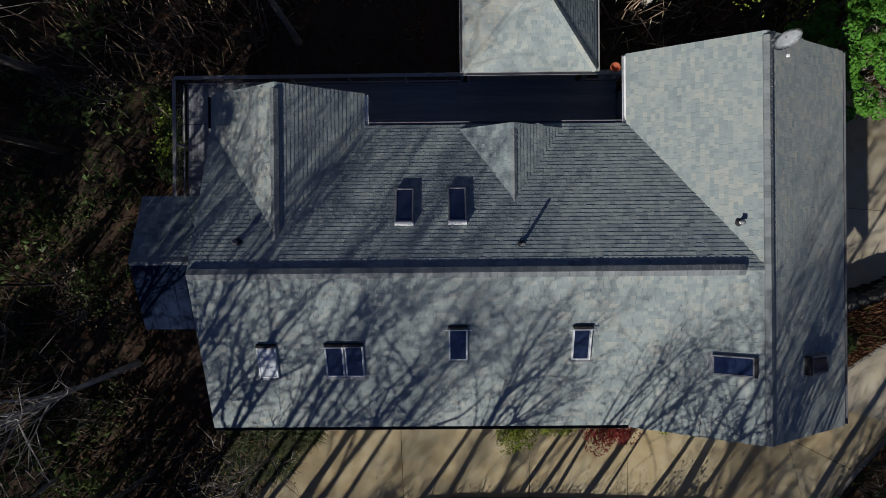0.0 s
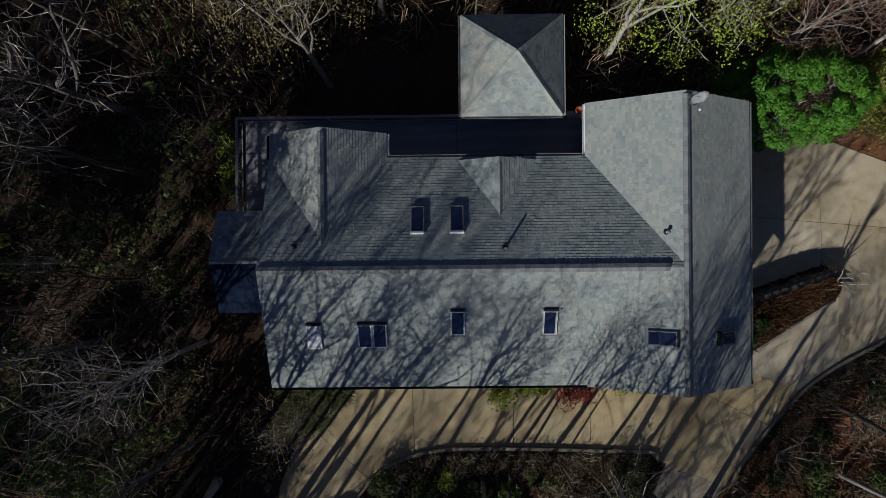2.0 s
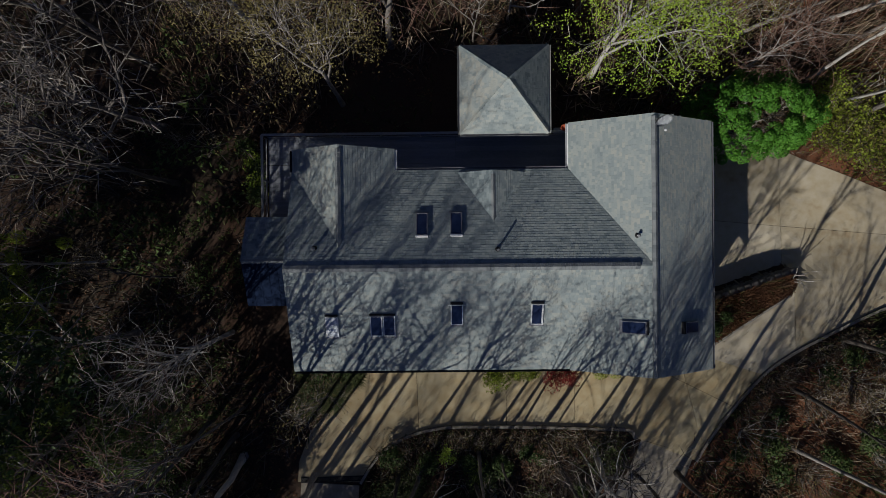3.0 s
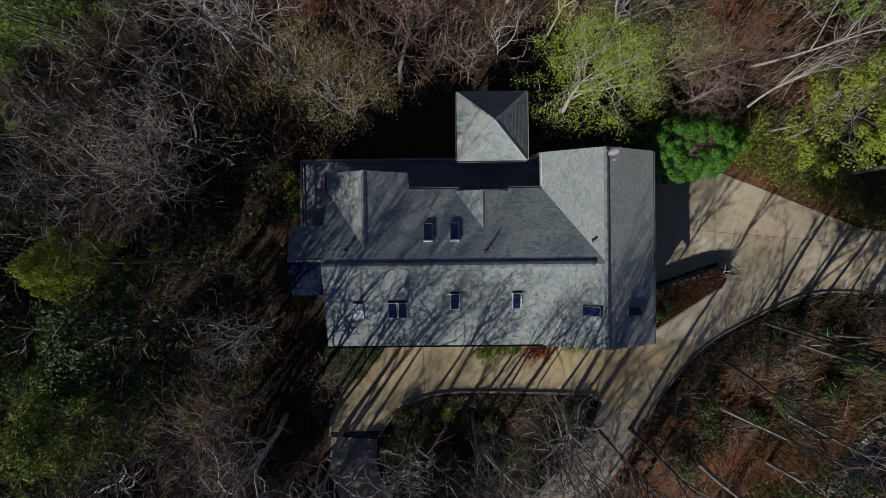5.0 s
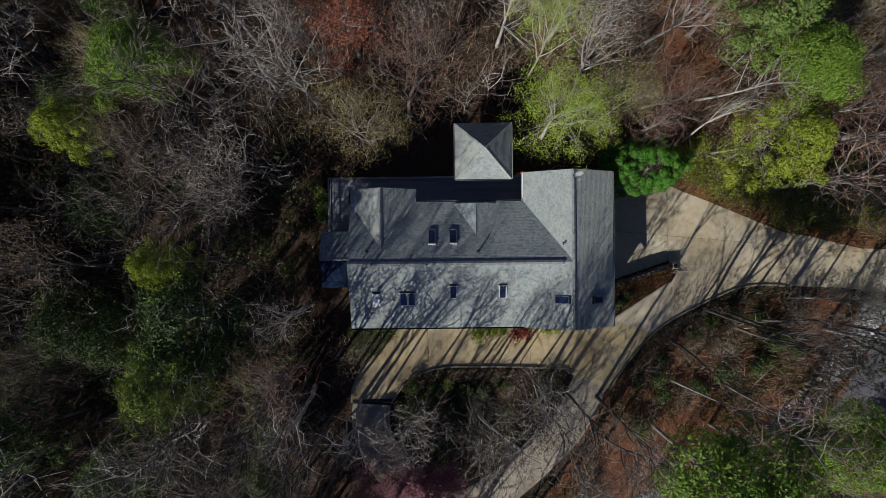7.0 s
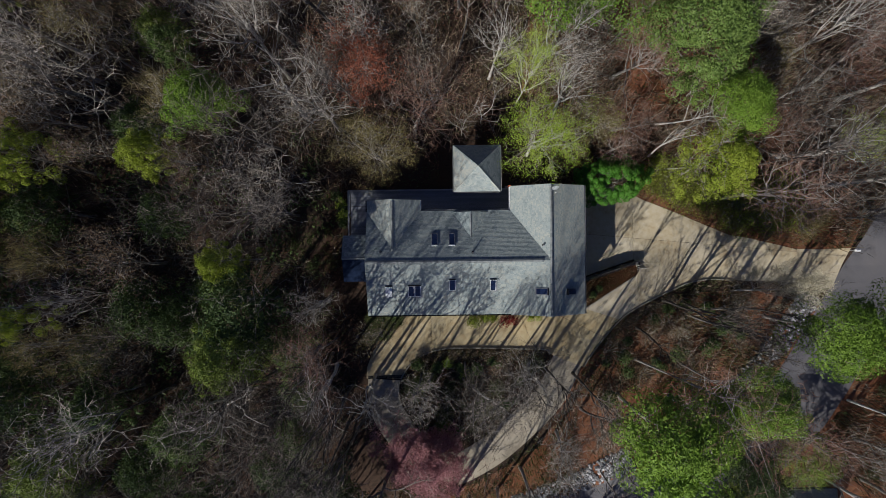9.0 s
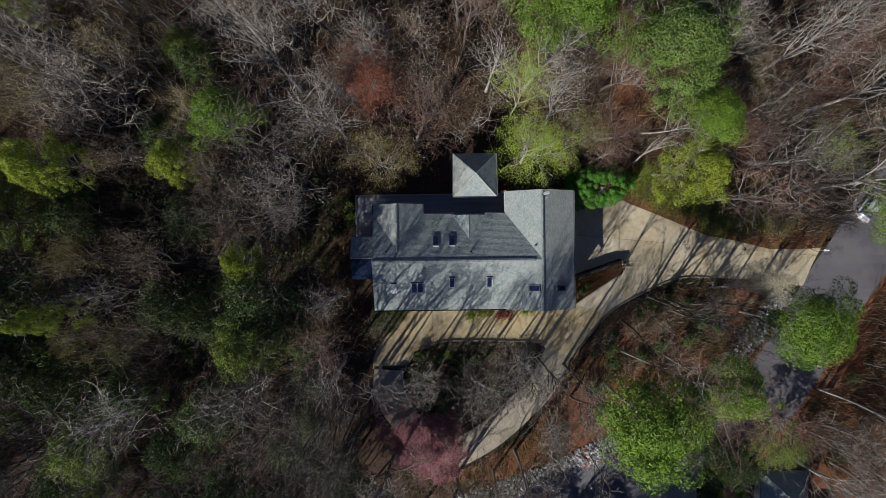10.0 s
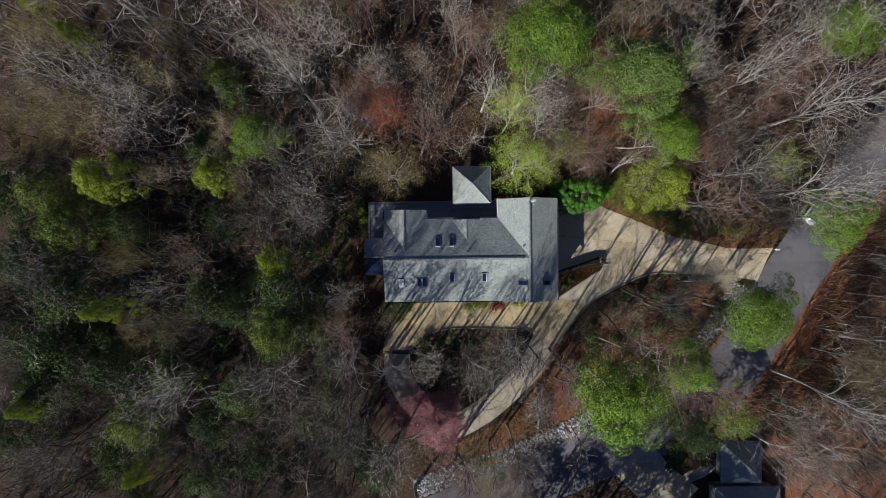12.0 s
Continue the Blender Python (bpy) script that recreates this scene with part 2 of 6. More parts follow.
# ---- the lie of the land ----
def ground_z(x, y):
    z = 3.75 - 0.45 * smoothstep(9, 17, x) + 0.4 * smoothstep(30, 45, x)
    # the court lies lower than the forecourt: a step along the retaining wall that winds out into a ramp at its end
    along, across = 0.947 * (x - 20.9) + 0.322 * (y + 1.5), -0.322 * (x - 20.9) + 0.947 * (y + 1.5)
    low = smoothstep(-2.0, 2.0, math.atan2(across, along))
    z -= 1.45 * low * smoothstep(9, 13, x) * (1 - 0.9 * smoothstep(26, 40, x)) * (1 - 0.6 * smoothstep(10, 20, y))
    z -= 2.6 * math.exp(-((x + 2) ** 2 / 392 + (y - 15) ** 2 / 128))
    z -= 2.0 * smoothstep(-12, -60, x) + 1.2 * smoothstep(-24, -30, y) * smoothstep(-20, -6, x)
    r = max(0, abs(x) - 14, y - 12, -26 - y)
    z += 0.35 * min(1, r / 6) * (noise.noise((x * 0.11, y * 0.11, 3)) + 0.5 * noise.noise((x * 0.3, y * 0.3, 7)))
    return z


def ground_sheet():
    xs = [-1500, -600, -250, -140] + [-100 + 4 * i for i in range(16)] + [-36 + 0.6 * i for i in range(130)] + [42 + i for i in range(26)] + [70 + 4 * i for i in range(9)] + [140, 250, 600, 1500]
    ys = [-1500, -600, -250, -140] + [-96 + 4 * i for i in range(15)] + [-36 + 0.6 * i for i in range(100)] + [24 + i for i in range(18)] + [44 + 4 * i for i in range(14)] + [140, 250, 600, 1500]
    V = [(x, y, ground_z(x, y)) for y in ys for x in xs]
    n = len(xs)
    F = [(j * n + i, j * n + i + 1, (j + 1) * n + i + 1, (j + 1) * n + i) for j in range(len(ys) - 1) for i in range(n - 1)]
    tagged(solid("ground", V, F, GROUND, smooth=True), "leaf-strewn brown woodland ground", "ground", kind="structure")


ground_sheet()


def clip(poly, a, b, c):
    """The part of a plan polygon where a*x + b*y <= c."""
    out = []
    for i, p in enumerate(poly):
        q = poly[(i + 1) % len(poly)]
        dp, dq = a * p[0] + b * p[1] - c, a * q[0] + b * q[1] - c
        if dp <= 0:
            out.append(p)
        if (dp < 0 < dq) or (dq < 0 < dp):
            t = dp / (dp - dq)
            out.append((p[0] + t * (q[0] - p[0]), p[1] + t * (q[1] - p[1])))
    return out


def draped(name, poly, lift, depth, mat, parent=None, label="", cell=1.0):
    """A slab that follows the ground: a plan polygon laid lift above it, with an edge depth deep."""
    V, F, index = [], [], {}

    def vert(x, y, z):
        key = (round(x, 4), round(y, 4), z)
        if key not in index:
            index[key] = len(V)
            V.append((x, y, ground_z(x, y) + lift - (depth if z else 0)))
        return index[key]

    x0, x1 = min(p[0] for p in poly), max(p[0] for p in poly)
    y0, y1 = min(p[1] for p in poly), max(p[1] for p in poly)
    edges = {}
    for i in range(int(x0 // cell), int(x1 // cell) + 1):
        col = clip(clip(poly, 1, 0, (i + 1) * cell), -1, 0, -i * cell)
        if len(col) < 3:
            continue
        for j in range(int(y0 // cell), int(y1 // cell) + 1):
            c = clip(clip(col, 0, 1, (j + 1) * cell), 0, -1, -j * cell)
            ids = []
            for p in c:
                k = vert(p[0], p[1], 0)
                if not ids or ids[-1] != k:
                    ids.append(k)
            if len(ids) > 1 and ids[0] == ids[-1]:
                ids.pop()
            if len(set(ids)) < 3 or len(set(ids)) != len(ids):
                continue
            area = sum(V[ids[a]][0] * V[ids[(a + 1) % len(ids)]][1] - V[ids[(a + 1) % len(ids)]][0] * V[ids[a]][1] for a in range(len(ids)))
            if abs(area) < 1e-5:
                continue
            if area < 0:
                ids.reverse()
            F.append(tuple(ids))
            for a in range(len(ids)):
                e = (ids[a], ids[(a + 1) % len(ids)])
                edges[e] = True
    for a, b in list(edges):
        if (b, a) not in edges:
            c, d = vert(V[b][0], V[b][1], 1), vert(V[a][0], V[a][1], 1)
            F.append((b, a, d, c))
    if parent is not None:
        V = [Vector(v) - parent.location for v in V]
    return solid(name, V, F, mat, parent, label)


def strip(line, widths):
    """The plan polygon of a lane along a centre line."""
    left, right = [], []
    for i, p in enumerate(line):
        a, b = line[max(0, i - 1)], line[min(len(line) - 1, i + 1)]
        d = Vector((b[0] - a[0], b[1] - a[1])).normalized()
        w = widths if isinstance(widths, (int, float)) else widths[i]
        left.append((p[0] - d.y * w / 2, p[1] + d.x * w / 2))
        right.append((p[0] + d.y * w / 2, p[1] - d.x * w / 2))
    return left + right[::-1]


def smooth_line(pts, n=6):
    """A gliding line through a few points."""
    out = []
    for i in range(len(pts) - 1):
        p0, p1, p2, p3 = (Vector(pts[min(max(k, 0), len(pts) - 1)]) for k in (i - 1, i, i + 1, i + 2))
        for k in range(n):
            t = k / n
            out.append(tuple(0.5 * (2 * p1 + (p2 - p0) * t + (2 * p0 - 5 * p1 + 4 * p2 - p3) * t * t + (3 * p1 - p0 - 3 * p2 + p3) * t ** 3)))
    return out + [tuple(pts[-1])]


# ---- concrete drive: a forecourt before the house, a court at its end, and a loop ----
driveway = tagged(empty("driveway", 5, -9, 3.7), "tan concrete driveway with control joints and tree shadows", "driveway", kind="structure")
KERB_LINE = smooth_line([(-5.6, -13.9), (-4.7, -12.5), (-3.7, -11.6), (-2.5, -11.0), (-1.2, -10.65), (0.6, -10.5), (5, -10.55), (10.4, -10.75)], 4)
WEST_EDGE = [(-5.2, -6.4), (-5.5, -7.4), (-7.1, -9.2), (-8.5, -10.8), (-9.2, -12.6), (-9.3, -13.85)]
EAST_EDGE = smooth_line([(14.7, -12.9), (15.5, -11.7), (17.1, -9.6), (18.8, -7.7), (20.6, -6.4), (22.8, -5.3), (24.8, -4.4), (27.0, -3.6), (29.5, -3.3), (33.0, -3.6), (37.4, -3.8), (42.2, -4.6)], 3)
NORTH_EDGE = [(44.3, -0.1), (41.0, -0.2), (38.2, -0.1), (33.4, 1.15), (31.3, 1.5), (29.5, 2.35), (25.7, 4.1), (22.5, 5.45), (19.0, 7.2), (13.9, 7.4)]
BED = [(15.0, -6.45), (20.6, -2.85), (21.15, -1.9), (20.9, -1.5), (13.9, -3.8)]
front = KERB_LINE + [(10.9, -11.3)] + EAST_EDGE[:10] + [BED[0], (13.9, -6.45), (13.9, -6.2)] + WEST_EDGE
court = EAST_EDGE[9:] + NORTH_EDGE + [(13.9, -3.45), (20.95, -1.1), (21.3, -1.6), (21.2, -2.2), (20.75, -3.0)] + [BED[0]]


def slabs(poly, cuts, parent, mat):
    """Cuts a plan polygon along lines (a, b, c) into slabs with open joints between them."""
    pieces = [poly]
    for a, b, c in cuts:
        k = math.hypot(a, b)
        a, b, c = a / k, b / k, c / k
        nxt = []
        for p in pieces:
            for q in (clip(p, a, b, c - 0.012), clip(p, -a, -b, -c - 0.012)):
                if len(q) >= 3:
                    nxt.append(q)
        pieces = nxt
    for p in pieces:
        draped("slab", p, 0.07, 0.16, mat, parent, cell=0.5)


slabs(front, [(1, 0.03, -2.3), (1, 0.0, 3.3), (1, 0, 7.4), (0.68, 0.74, -12.07), (1, 0.25, 12.2), (0.45, 0.89, -0.9)], driveway, CONCRETE)
slabs(court, [(1, 0, 20.9), (0.1, 1, 3.4), (0.86, 0.5, 26.5), (0.93, 0.36, 33.0)], driveway, COURT_CONCRETE)

loop = tagged(empty("loop_drive", 0, -20, 3.7), "grey weathered concrete loop drive below the house", "driveway", kind="structure")
west_loop = smooth_line([(-7.35, -14.0), (-7.4, -16.2), (-6.6, -18.4), (-4.4, -21.3), (-1.0, -23.6), (1.0, -23.9)], 5)
draped("loop_lane", strip(west_loop, 3.5), 0.05, 0.15, OLD_CONCRETE, loop)
south_lane = smooth_line([(13.4, -11.3), (11.3, -15.6), (8.6, -18.5), (5.2, -21.5), (2.2, -23.4), (0.2, -24.4)], 5)
draped("loop_lane", strip(south_lane, 3.4), 0.062, 0.15, OLD_CONCRETE, loop)

drain = tagged(empty("trench_drain", -7.2, -13.7, ground_z(-7.2, -13.7)), "dark iron trench drain across the concrete drive", "drain")
dV, dF = [], []
zt = ground_z(-7.2, -13.7) + 0.09 - drain.location.z
for side in (-0.14, 0.14):
    beam(dV, dF, (-1.9, side - 0.05, zt), (1.95, side + 0.05, zt), 0.05, 0.06)
for i in range(60):
    x = -1.88 + i * 0.0645
    beam(dV, dF, (x, -0.14, zt - 0.01), (x, 0.14, zt - 0.01), 0.045, 0.05)
solid("grate", dV, dF, GRATE, drain)


def kerb(line, w, h, mat, label, step=0.9):
    root = tagged(empty("kerb", line[0][0], line[0][1], ground_z(*line[0])), label, "kerb", kind="structure")
    o = root.location
    run = [Vector(p) for p in line]
    pts = [run[0]]
    for a, b in zip(run, run[1:]):
        n = max(1, round((b - a).length / step))
        pts += [a + (b - a) * (k / n) for k in range(1, n + 1)]
    for a, b in zip(pts, pts[1:]):
        d = (b - a).normalized()
        V, F = [], []
        za, zb = ground_z(*a) + h / 2 - 0.1, ground_z(*b) + h / 2 - 0.1
        beam(V, F, Vector((*(a + d * 0.008), za)) - o, Vector((*(b - d * 0.008), zb)) - o, w * random.uniform(0.92, 1.08), h + 0.2 + random.uniform(-0.015, 0.015))
        solid("kerb_stone", V, F, mat, root)
    return root


def offset_line(line, k):
    out = []
    for i, p in enumerate(line):
        a, b = line[max(0, i - 1)], line[min(len(line) - 1, i + 1)]
        d = Vector((b[0] - a[0], b[1] - a[1])).normalized()
        out.append((p[0] - d.y * k, p[1] + d.x * k))
    return out


kerb(offset_line(KERB_LINE, -0.1) + [(10.85, -10.95), (11.0, -11.4)], 0.15, 0.24, KERBSTONE, "low pale concrete kerb wall round the planted loop")
kerb(offset_line(EAST_EDGE[:27], -0.1), 0.15, 0.2, KERBSTONE, "pale concrete kerb along the curving drive")
kerb([(15.0, -6.5), (17.8, -4.72), (20.6, -2.95)], 0.12, 0.16, KERBSTONE, "thin concrete edging beside a planted bed")

# ---- retaining wall of stacked stones between court and bed ----
rwall = tagged(empty("retaining_wall", 18, -2.4, ground_z(18, -1.6)), "low retaining wall of rounded pale stones", "wall", kind="structure")


def boulder(rx, ry, rz, seed):
    bm = bmesh.new()
    bmesh.ops.create_icosphere(bm, subdivisions=2, radius=1)
    for v in bm.verts:
        k = 1 + 0.16 * noise.noise(v.co * 1.3 + Vector((seed * 3.1, 0, 0)))
        c = v.co * k
        v.co = Vector((max(-0.82, min(0.82, c.x)) * rx, max(-0.82, min(0.82, c.y)) * ry, max(-0.78, min(0.78, c.z)) * rz))
    return bm


for i in range(15):
    t = (i + 0.5) / 15
    x, y = 14.2 + 6.85 * t, -3.72 + 2.3 * t
    for k, z in enumerate((0.25, 0.62, 0.99, 1.36)):
        st = part("stone", boulder(0.3, 0.24, 0.215, i * 5 + k), STONE, rwall, smooth=True)
        st.matrix_basis = pose(x - 18 + (0.13 if k % 2 else 0), y + 2.4, z + ground_z(18, -1.0) - rwall.location.z, 0, 0, 18.5 + random.uniform(-6, 6))

# ---- roads ----
road_line = smooth_line([(75, 33), (64, 20), (54.5, 7.5), (47.6, -2.8), (42.5, -11.0), (37.2, -18.8), (30, -24.8), (20, -29.0), (8, -33.8), (-8, -40), (-40, -50)], 6)
road = tagged(draped("road", strip(road_line, 7.6), 0.04, 0.2, ASPHALT), "dark worn asphalt lane with tree shadows", "road", kind="structure")
n_drive = [(22.0, -30.7), (25.4, -28.2), (28.2, -26.8), (28.8, -28.4), (31.0, -31.0), (34.5, -33.8), (30, -38.5), (26.0, -35.0)]
tagged(draped("neighbour_driveway", n_drive, 0.06, 0.12, OLD_CONCRETE), "grey concrete driveway of the neighbouring house", "driveway", kind="structure")


# ---- the house ----
house = tagged(empty("house", 0, 0, 3.7), "sprawling house with weathered grey shingle gable roofs and skylights", "house")
HZ = 3.7
EAVE, RIDGE = 7.16, 9.32
COURSE = 0.143


class Plane:
    """A roof slope: z = a*x + b*y + c."""

    def __init__(self, a, b, c):
        self.a, self.b, self.c = a, b, c
        g = math.hypot(a, b)
        self.h = Vector((a / g, b / g))          # plan direction up the slope
        self.u = Vector((-self.h.y, self.h.x))
        self.tilt = math.atan(g)
        self.n = Vector((-a, -b, 1)).normalized()

    def z(self, x, y):
        return self.a * x + self.b * y + self.c

    def at(self, x, y, lift=0.0):
        return Vector((x, y, self.z(x, y))) + self.n * lift

    def frame_at(self, x, y):
        """The turn and place of a thing that lies on the slope, its y pointing up the slope."""
        up = Vector((self.h.x * math.cos(self.tilt), self.h.y * math.cos(self.tilt), math.sin(self.tilt)))
        side = up.cross(self.n)
        return Matrix.Translation(self.at(x, y)) @ Matrix((side, up, self.n)).transposed().to_4x4()


FRONT = Plane(0, 0.383, EAVE + 6.46 * 0.383)
BACK = Plane(0, -0.414, RIDGE - 0.82 * 0.414)
WING_W = Plane(0.555, 0, RIDGE - 10.33 * 0.555)
WING_E = Plane(-0.5625, 0, RIDGE + 10.33 * 0.5625)
LEFT_E = Plane(-0.59, 0, 8.80 - 5.76 * 0.59)
LEFT_W = Plane(0.59, 0, 8.80 + 5.76 * 0.59)
DORM_W = Plane(0.594, 0, 8.32 - 2.27 * 0.594)
DORM_E = Plane(-0.594, 0, 8.32 + 2.27 * 0.594)
ANNEX_N = Plane(0, -0.44, 8.15 - 0.42 * 0.44)
ANNEX_S = Plane(0, 0.43, 8.15 + 0.42 * 0.43)


def shingle_tabs(plane, poly, seed, hipped, width=(0.13, 0.3)):
    """Eight corners of every shingle tab on a slope, course by course up from the eave."""
    rng = random.Random(seed)
    pts = [Vector(p) for p in poly]
    s0, s1 = min(p.dot(plane.h) for p in pts), max(p.dot(plane.h) for p in pts)
    step = COURSE * math.cos(plane.tilt)
    tabs = []
    for k in range(int((s1 - s0) / step) + 1):
        lo, hi = s0 + k * step, s0 + (k + 1) * step + 0.02
        mid = min(s0 + (k + (0.96 if hipped else 0.5)) * step, s1 - 1e-3)
        cuts = []
        for i, p in enumerate(pts):
            q = pts[(i + 1) % len(pts)]
            a, b = p.dot(plane.h) - mid, q.dot(plane.h) - mid
            if (a < 0) != (b < 0):
                t = a / (a - b)
                cuts.append((p + (q - p) * t).dot(plane.u))
        cuts.sort()
        hi = min(hi, s1)
        for c0, c1 in zip(cuts[::2], cuts[1::2]):
            margin = -0.01 if hipped else 0.04
            c0, c1 = c0 - margin, c1 + margin
            u = c0 - rng.random() * 0.2
            while u < c1 - 0.02:
                e = min(c1, u + rng.uniform(*width))
                u = max(u, c0)
                if c1 - e < 0.08:
                    e = c1
                th = rng.choice((0.013, 0.015, 0.018)) + rng.uniform(0, 0.003)
                tabs.append((u + 0.0025, e - 0.0025, lo - rng.choice((0, 0, 0.005)), hi, th))
                u = e
    return tabs


def tab_mesh(plane, tab, V, F, base=Vector((0, 0, 0))):
    u0, u1, lo, hi, th = tab
    k = len(V)
    for s, t in ((lo, th), (hi, 0.003)):
        for u in (u0, u1):
            p = plane.h * s + plane.u * u
            V.append(plane.at(p.x, p.y, t) - base)
    for u in (u0, u1):
        p = plane.h * lo + plane.u * u
        V.append(plane.at(p.x, p.y, -0.004) - base)
    for u in (u0, u1):
        p = plane.h * hi + plane.u * u
        V.append(plane.at(p.x, p.y, -0.004) - base)
    F += [(k, k + 2, k + 3, k + 1), (k, k + 1, k + 5, k + 4), (k, k + 4, k + 6, k + 2), (k + 1, k + 3, k + 7, k + 5)]


def roof_slope(name, plane, poly, parent, seed, thick=0.16, singles=None, label="", hipped=False):
    """The boarded slope, its shingles laid in courses; those in the stretch 'singles' are parts of their own."""
    o = parent.location
    n = len(poly)
    V = [plane.at(x, y, -0.006) - o for x, y in poly] + [plane.at(x, y, -0.006) - Vector((0, 0, thick)) - o for x, y in poly]
    area = sum(poly[i][0] * poly[(i + 1) % n][1] - poly[(i + 1) % n][0] * poly[i][1] for i in range(n))
    bm = bmesh.new()
    vs = [bm.verts.new(v) for v in V]
    top = list(range(n)) if area > 0 else list(range(n))[::-1]
    bm.faces.new([vs[i] for i in top])
    bm.faces.new([vs[n + i] for i in top[::-1]])
    for i in range(n):
        a, b = top[i], top[(i + 1) % n]
        bm.faces.new([vs[a], vs[n + a], vs[n + b], vs[b]])
    bmesh.ops.triangulate(bm, faces=[f for f in bm.faces if len(f.verts) > 4])
    slope = part(name, bm, UNDERLAY, parent, label)
    tabs = shingle_tabs(plane, poly, seed, hipped)
    V, F, made = [], [], 0
    for tab in tabs:
        p = plane.h * tab[2] + plane.u * ((tab[0] + tab[1]) / 2)
        if singles and made < 300 and singles[0] < p.x < singles[1] and singles[2] < p.y < singles[3]:
            v, f = [], []
            c = plane.at(p.x, p.y)
            tab_mesh(plane, tab, v, f, c)
            ob = solid("shingle", v, f, SHINGLE, slope)
            ob.location = c - o
            made += 1
        else:
            tab_mesh(plane, tab, V, F, o)
    rest = solid("shingles", V, F, SHINGLE, slope)
    tagged(rest, kind="stuff")
    return slope


def ridge_cap(name, p, q, planes, parent, half=0.15, lift=0.035, seed=0, mat=RIDGE_CAP):
    """Overlapping cap shingles folded over a ridge or hip from p to q."""
    rng = random.Random(seed)
    o = parent.location
    p, q = Vector(p), Vector(q)
    d = (q - p).normalized()
    sides = []
    for pl in planes:
        s = d.cross(pl.n)
        if s.z > 0:
            s = -s
        sides.append(s.normalized())
    V, F = [], []
    n = int((q - p).length / 0.21)
    for i in range(n):
        a, b = p + d * (i * 0.21), p + d * (i * 0.21 + 0.205)
        k = len(V)
        for c, l in ((a, lift + 0.016 + rng.uniform(0, 0.006)), (b, lift)):
            up = Vector((0, 0, l))
            V += [c + sides[0] * half + up, c + up + Vector((0, 0, 0.012)), c + sides[1] * half + up,
                  c + sides[0] * half - Vector((0, 0, 0.01)), c + sides[1] * half - Vector((0, 0, 0.01))]
        F += [(k, k + 5, k + 6, k + 1), (k + 1, k + 6, k + 7, k + 2), (k + 3, k + 8, k + 5, k), (k + 2, k + 7, k + 9, k + 4), (k + 3, k, k + 1, k + 2, k + 4)]
    return tagged(solid(name, [v - o for v in V], F, mat, parent), kind="stuff")


def gutter(p, q, parent, mat, drop=0.07, out=(0, 0)):
    """An open trough along an eave."""
    o = parent.location
    p, q = Vector(p) - o, Vector(q) - o
    V, F = [], []
    w = Vector((out[0], out[1], 0))
    section = ((0.0, -0.02), (0.0, -0.12), (0.09, -0.12), (0.12, -0.03), (0.135, -0.03), (0.105, -0.135), (-0.01, -0.135), (-0.01, -0.02))
    for c in (p, q):
        for a, b in section:
            V.append(c + w * a + Vector((0, 0, b)))
    n = len(section)
    F = [(i, (i + 1) % n, n + (i + 1) % n, n + i) for i in range(n)] + [tuple(range(n))[::-1], tuple(range(n, 2 * n))]
    return solid("gutter", V, F, mat, parent)


# walls first: each wing a shell under its roof
def wall_shell(name, plan, z0, ztops, parent, mat=SIDING, thick=0.2):
    """Upright walls along a closed plan; ztops gives the wall head at each corner."""
    o = parent.location
    n = len(plan)
    c = Vector((sum(p[0] for p in plan) / n, sum(p[1] for p in plan) / n))
    for i in range(n):
        a, b = Vector(plan[i]), Vector(plan[(i + 1) % n])
        d = (b - a).normalized()
        inn = Vector((-d.y, d.x))
        if inn.dot(c - a) < 0:
            inn = -inn
        za, zb = ztops[i], ztops[(i + 1) % n]
        q = [a, b, b + inn * thick, a + inn * thick]
        V = [Vector((*p, z0)) - o for p in q] + [Vector((*p, z)) - o for p, z in zip(q, (za, zb, zb, za))]
        solid(name, V, [(3, 2, 1, 0), (4, 5, 6, 7)] + [(k, (k + 1) % 4, 4 + (k + 1) % 4, 4 + k) for k in range(4)], mat, parent)


def gable(p, q, apex, parent, thick=0.2):
    """The triangle of wall under a gable, from p to q with its peak at apex."""
    o = parent.location
    p, q, r = (Vector(v) - o for v in (p, q, apex))
    n = (q - p).cross(r - p).normalized() * thick
    solid("gable_wall", [p, q, r, p - n, q - n, r - n], [(0, 1, 2), (5, 4, 3), (0, 3, 4, 1), (1, 4, 5, 2), (2, 5, 3, 0)], SIDING, parent)


OV = 0.42
WT = 7.12
wall_shell("wall", [(-8.1, -5.95), (6.95, -5.95), (6.95, 3.9), (-8.1, 3.9)], 0.3, [WT] * 4, house)
wall_shell("wall", [(6.95, -6.1), (13.7, -6.1), (13.7, 6.45), (6.95, 6.45)], 0.3, [WT] * 4, house)
wall_shell("wall", [(-8.1, 3.85), (-3.42, 3.85), (-3.42, 5.15), (-8.1, 5.15)], 0.3, [WT] * 4, house)
wall_shell("wall", [(-10.7, -2.5), (-8.12, -2.5), (-8.12, 1.55), (-10.7, 1.55)], 0.3, [7.0] * 4, house)
gable((6.95, -6.1, WT), (13.7, -6.1, WT), (10.33, -6.1, 9.05), house)
gable((13.7, 6.45, WT), (6.95, 6.45, WT), (10.33, 6.45, 9.05), house)
gable((-3.42, 5.15, WT), (-8.1, 5.15, WT), (-5.76, 5.15, 8.55), house)
gable((-8.1, 3.9, WT), (-8.1, -5.95, WT), (-8.1, -0.82, 9.1), house)
gable((3.7, 3.95, 7.2), (0.84, 3.95, 7.2), (2.27, 3.95, 8.1), house)
gable((-10.7, 1.55, 7.0), (-10.7, -2.5, 7.0), (-10.7, -0.42, 7.95), house)

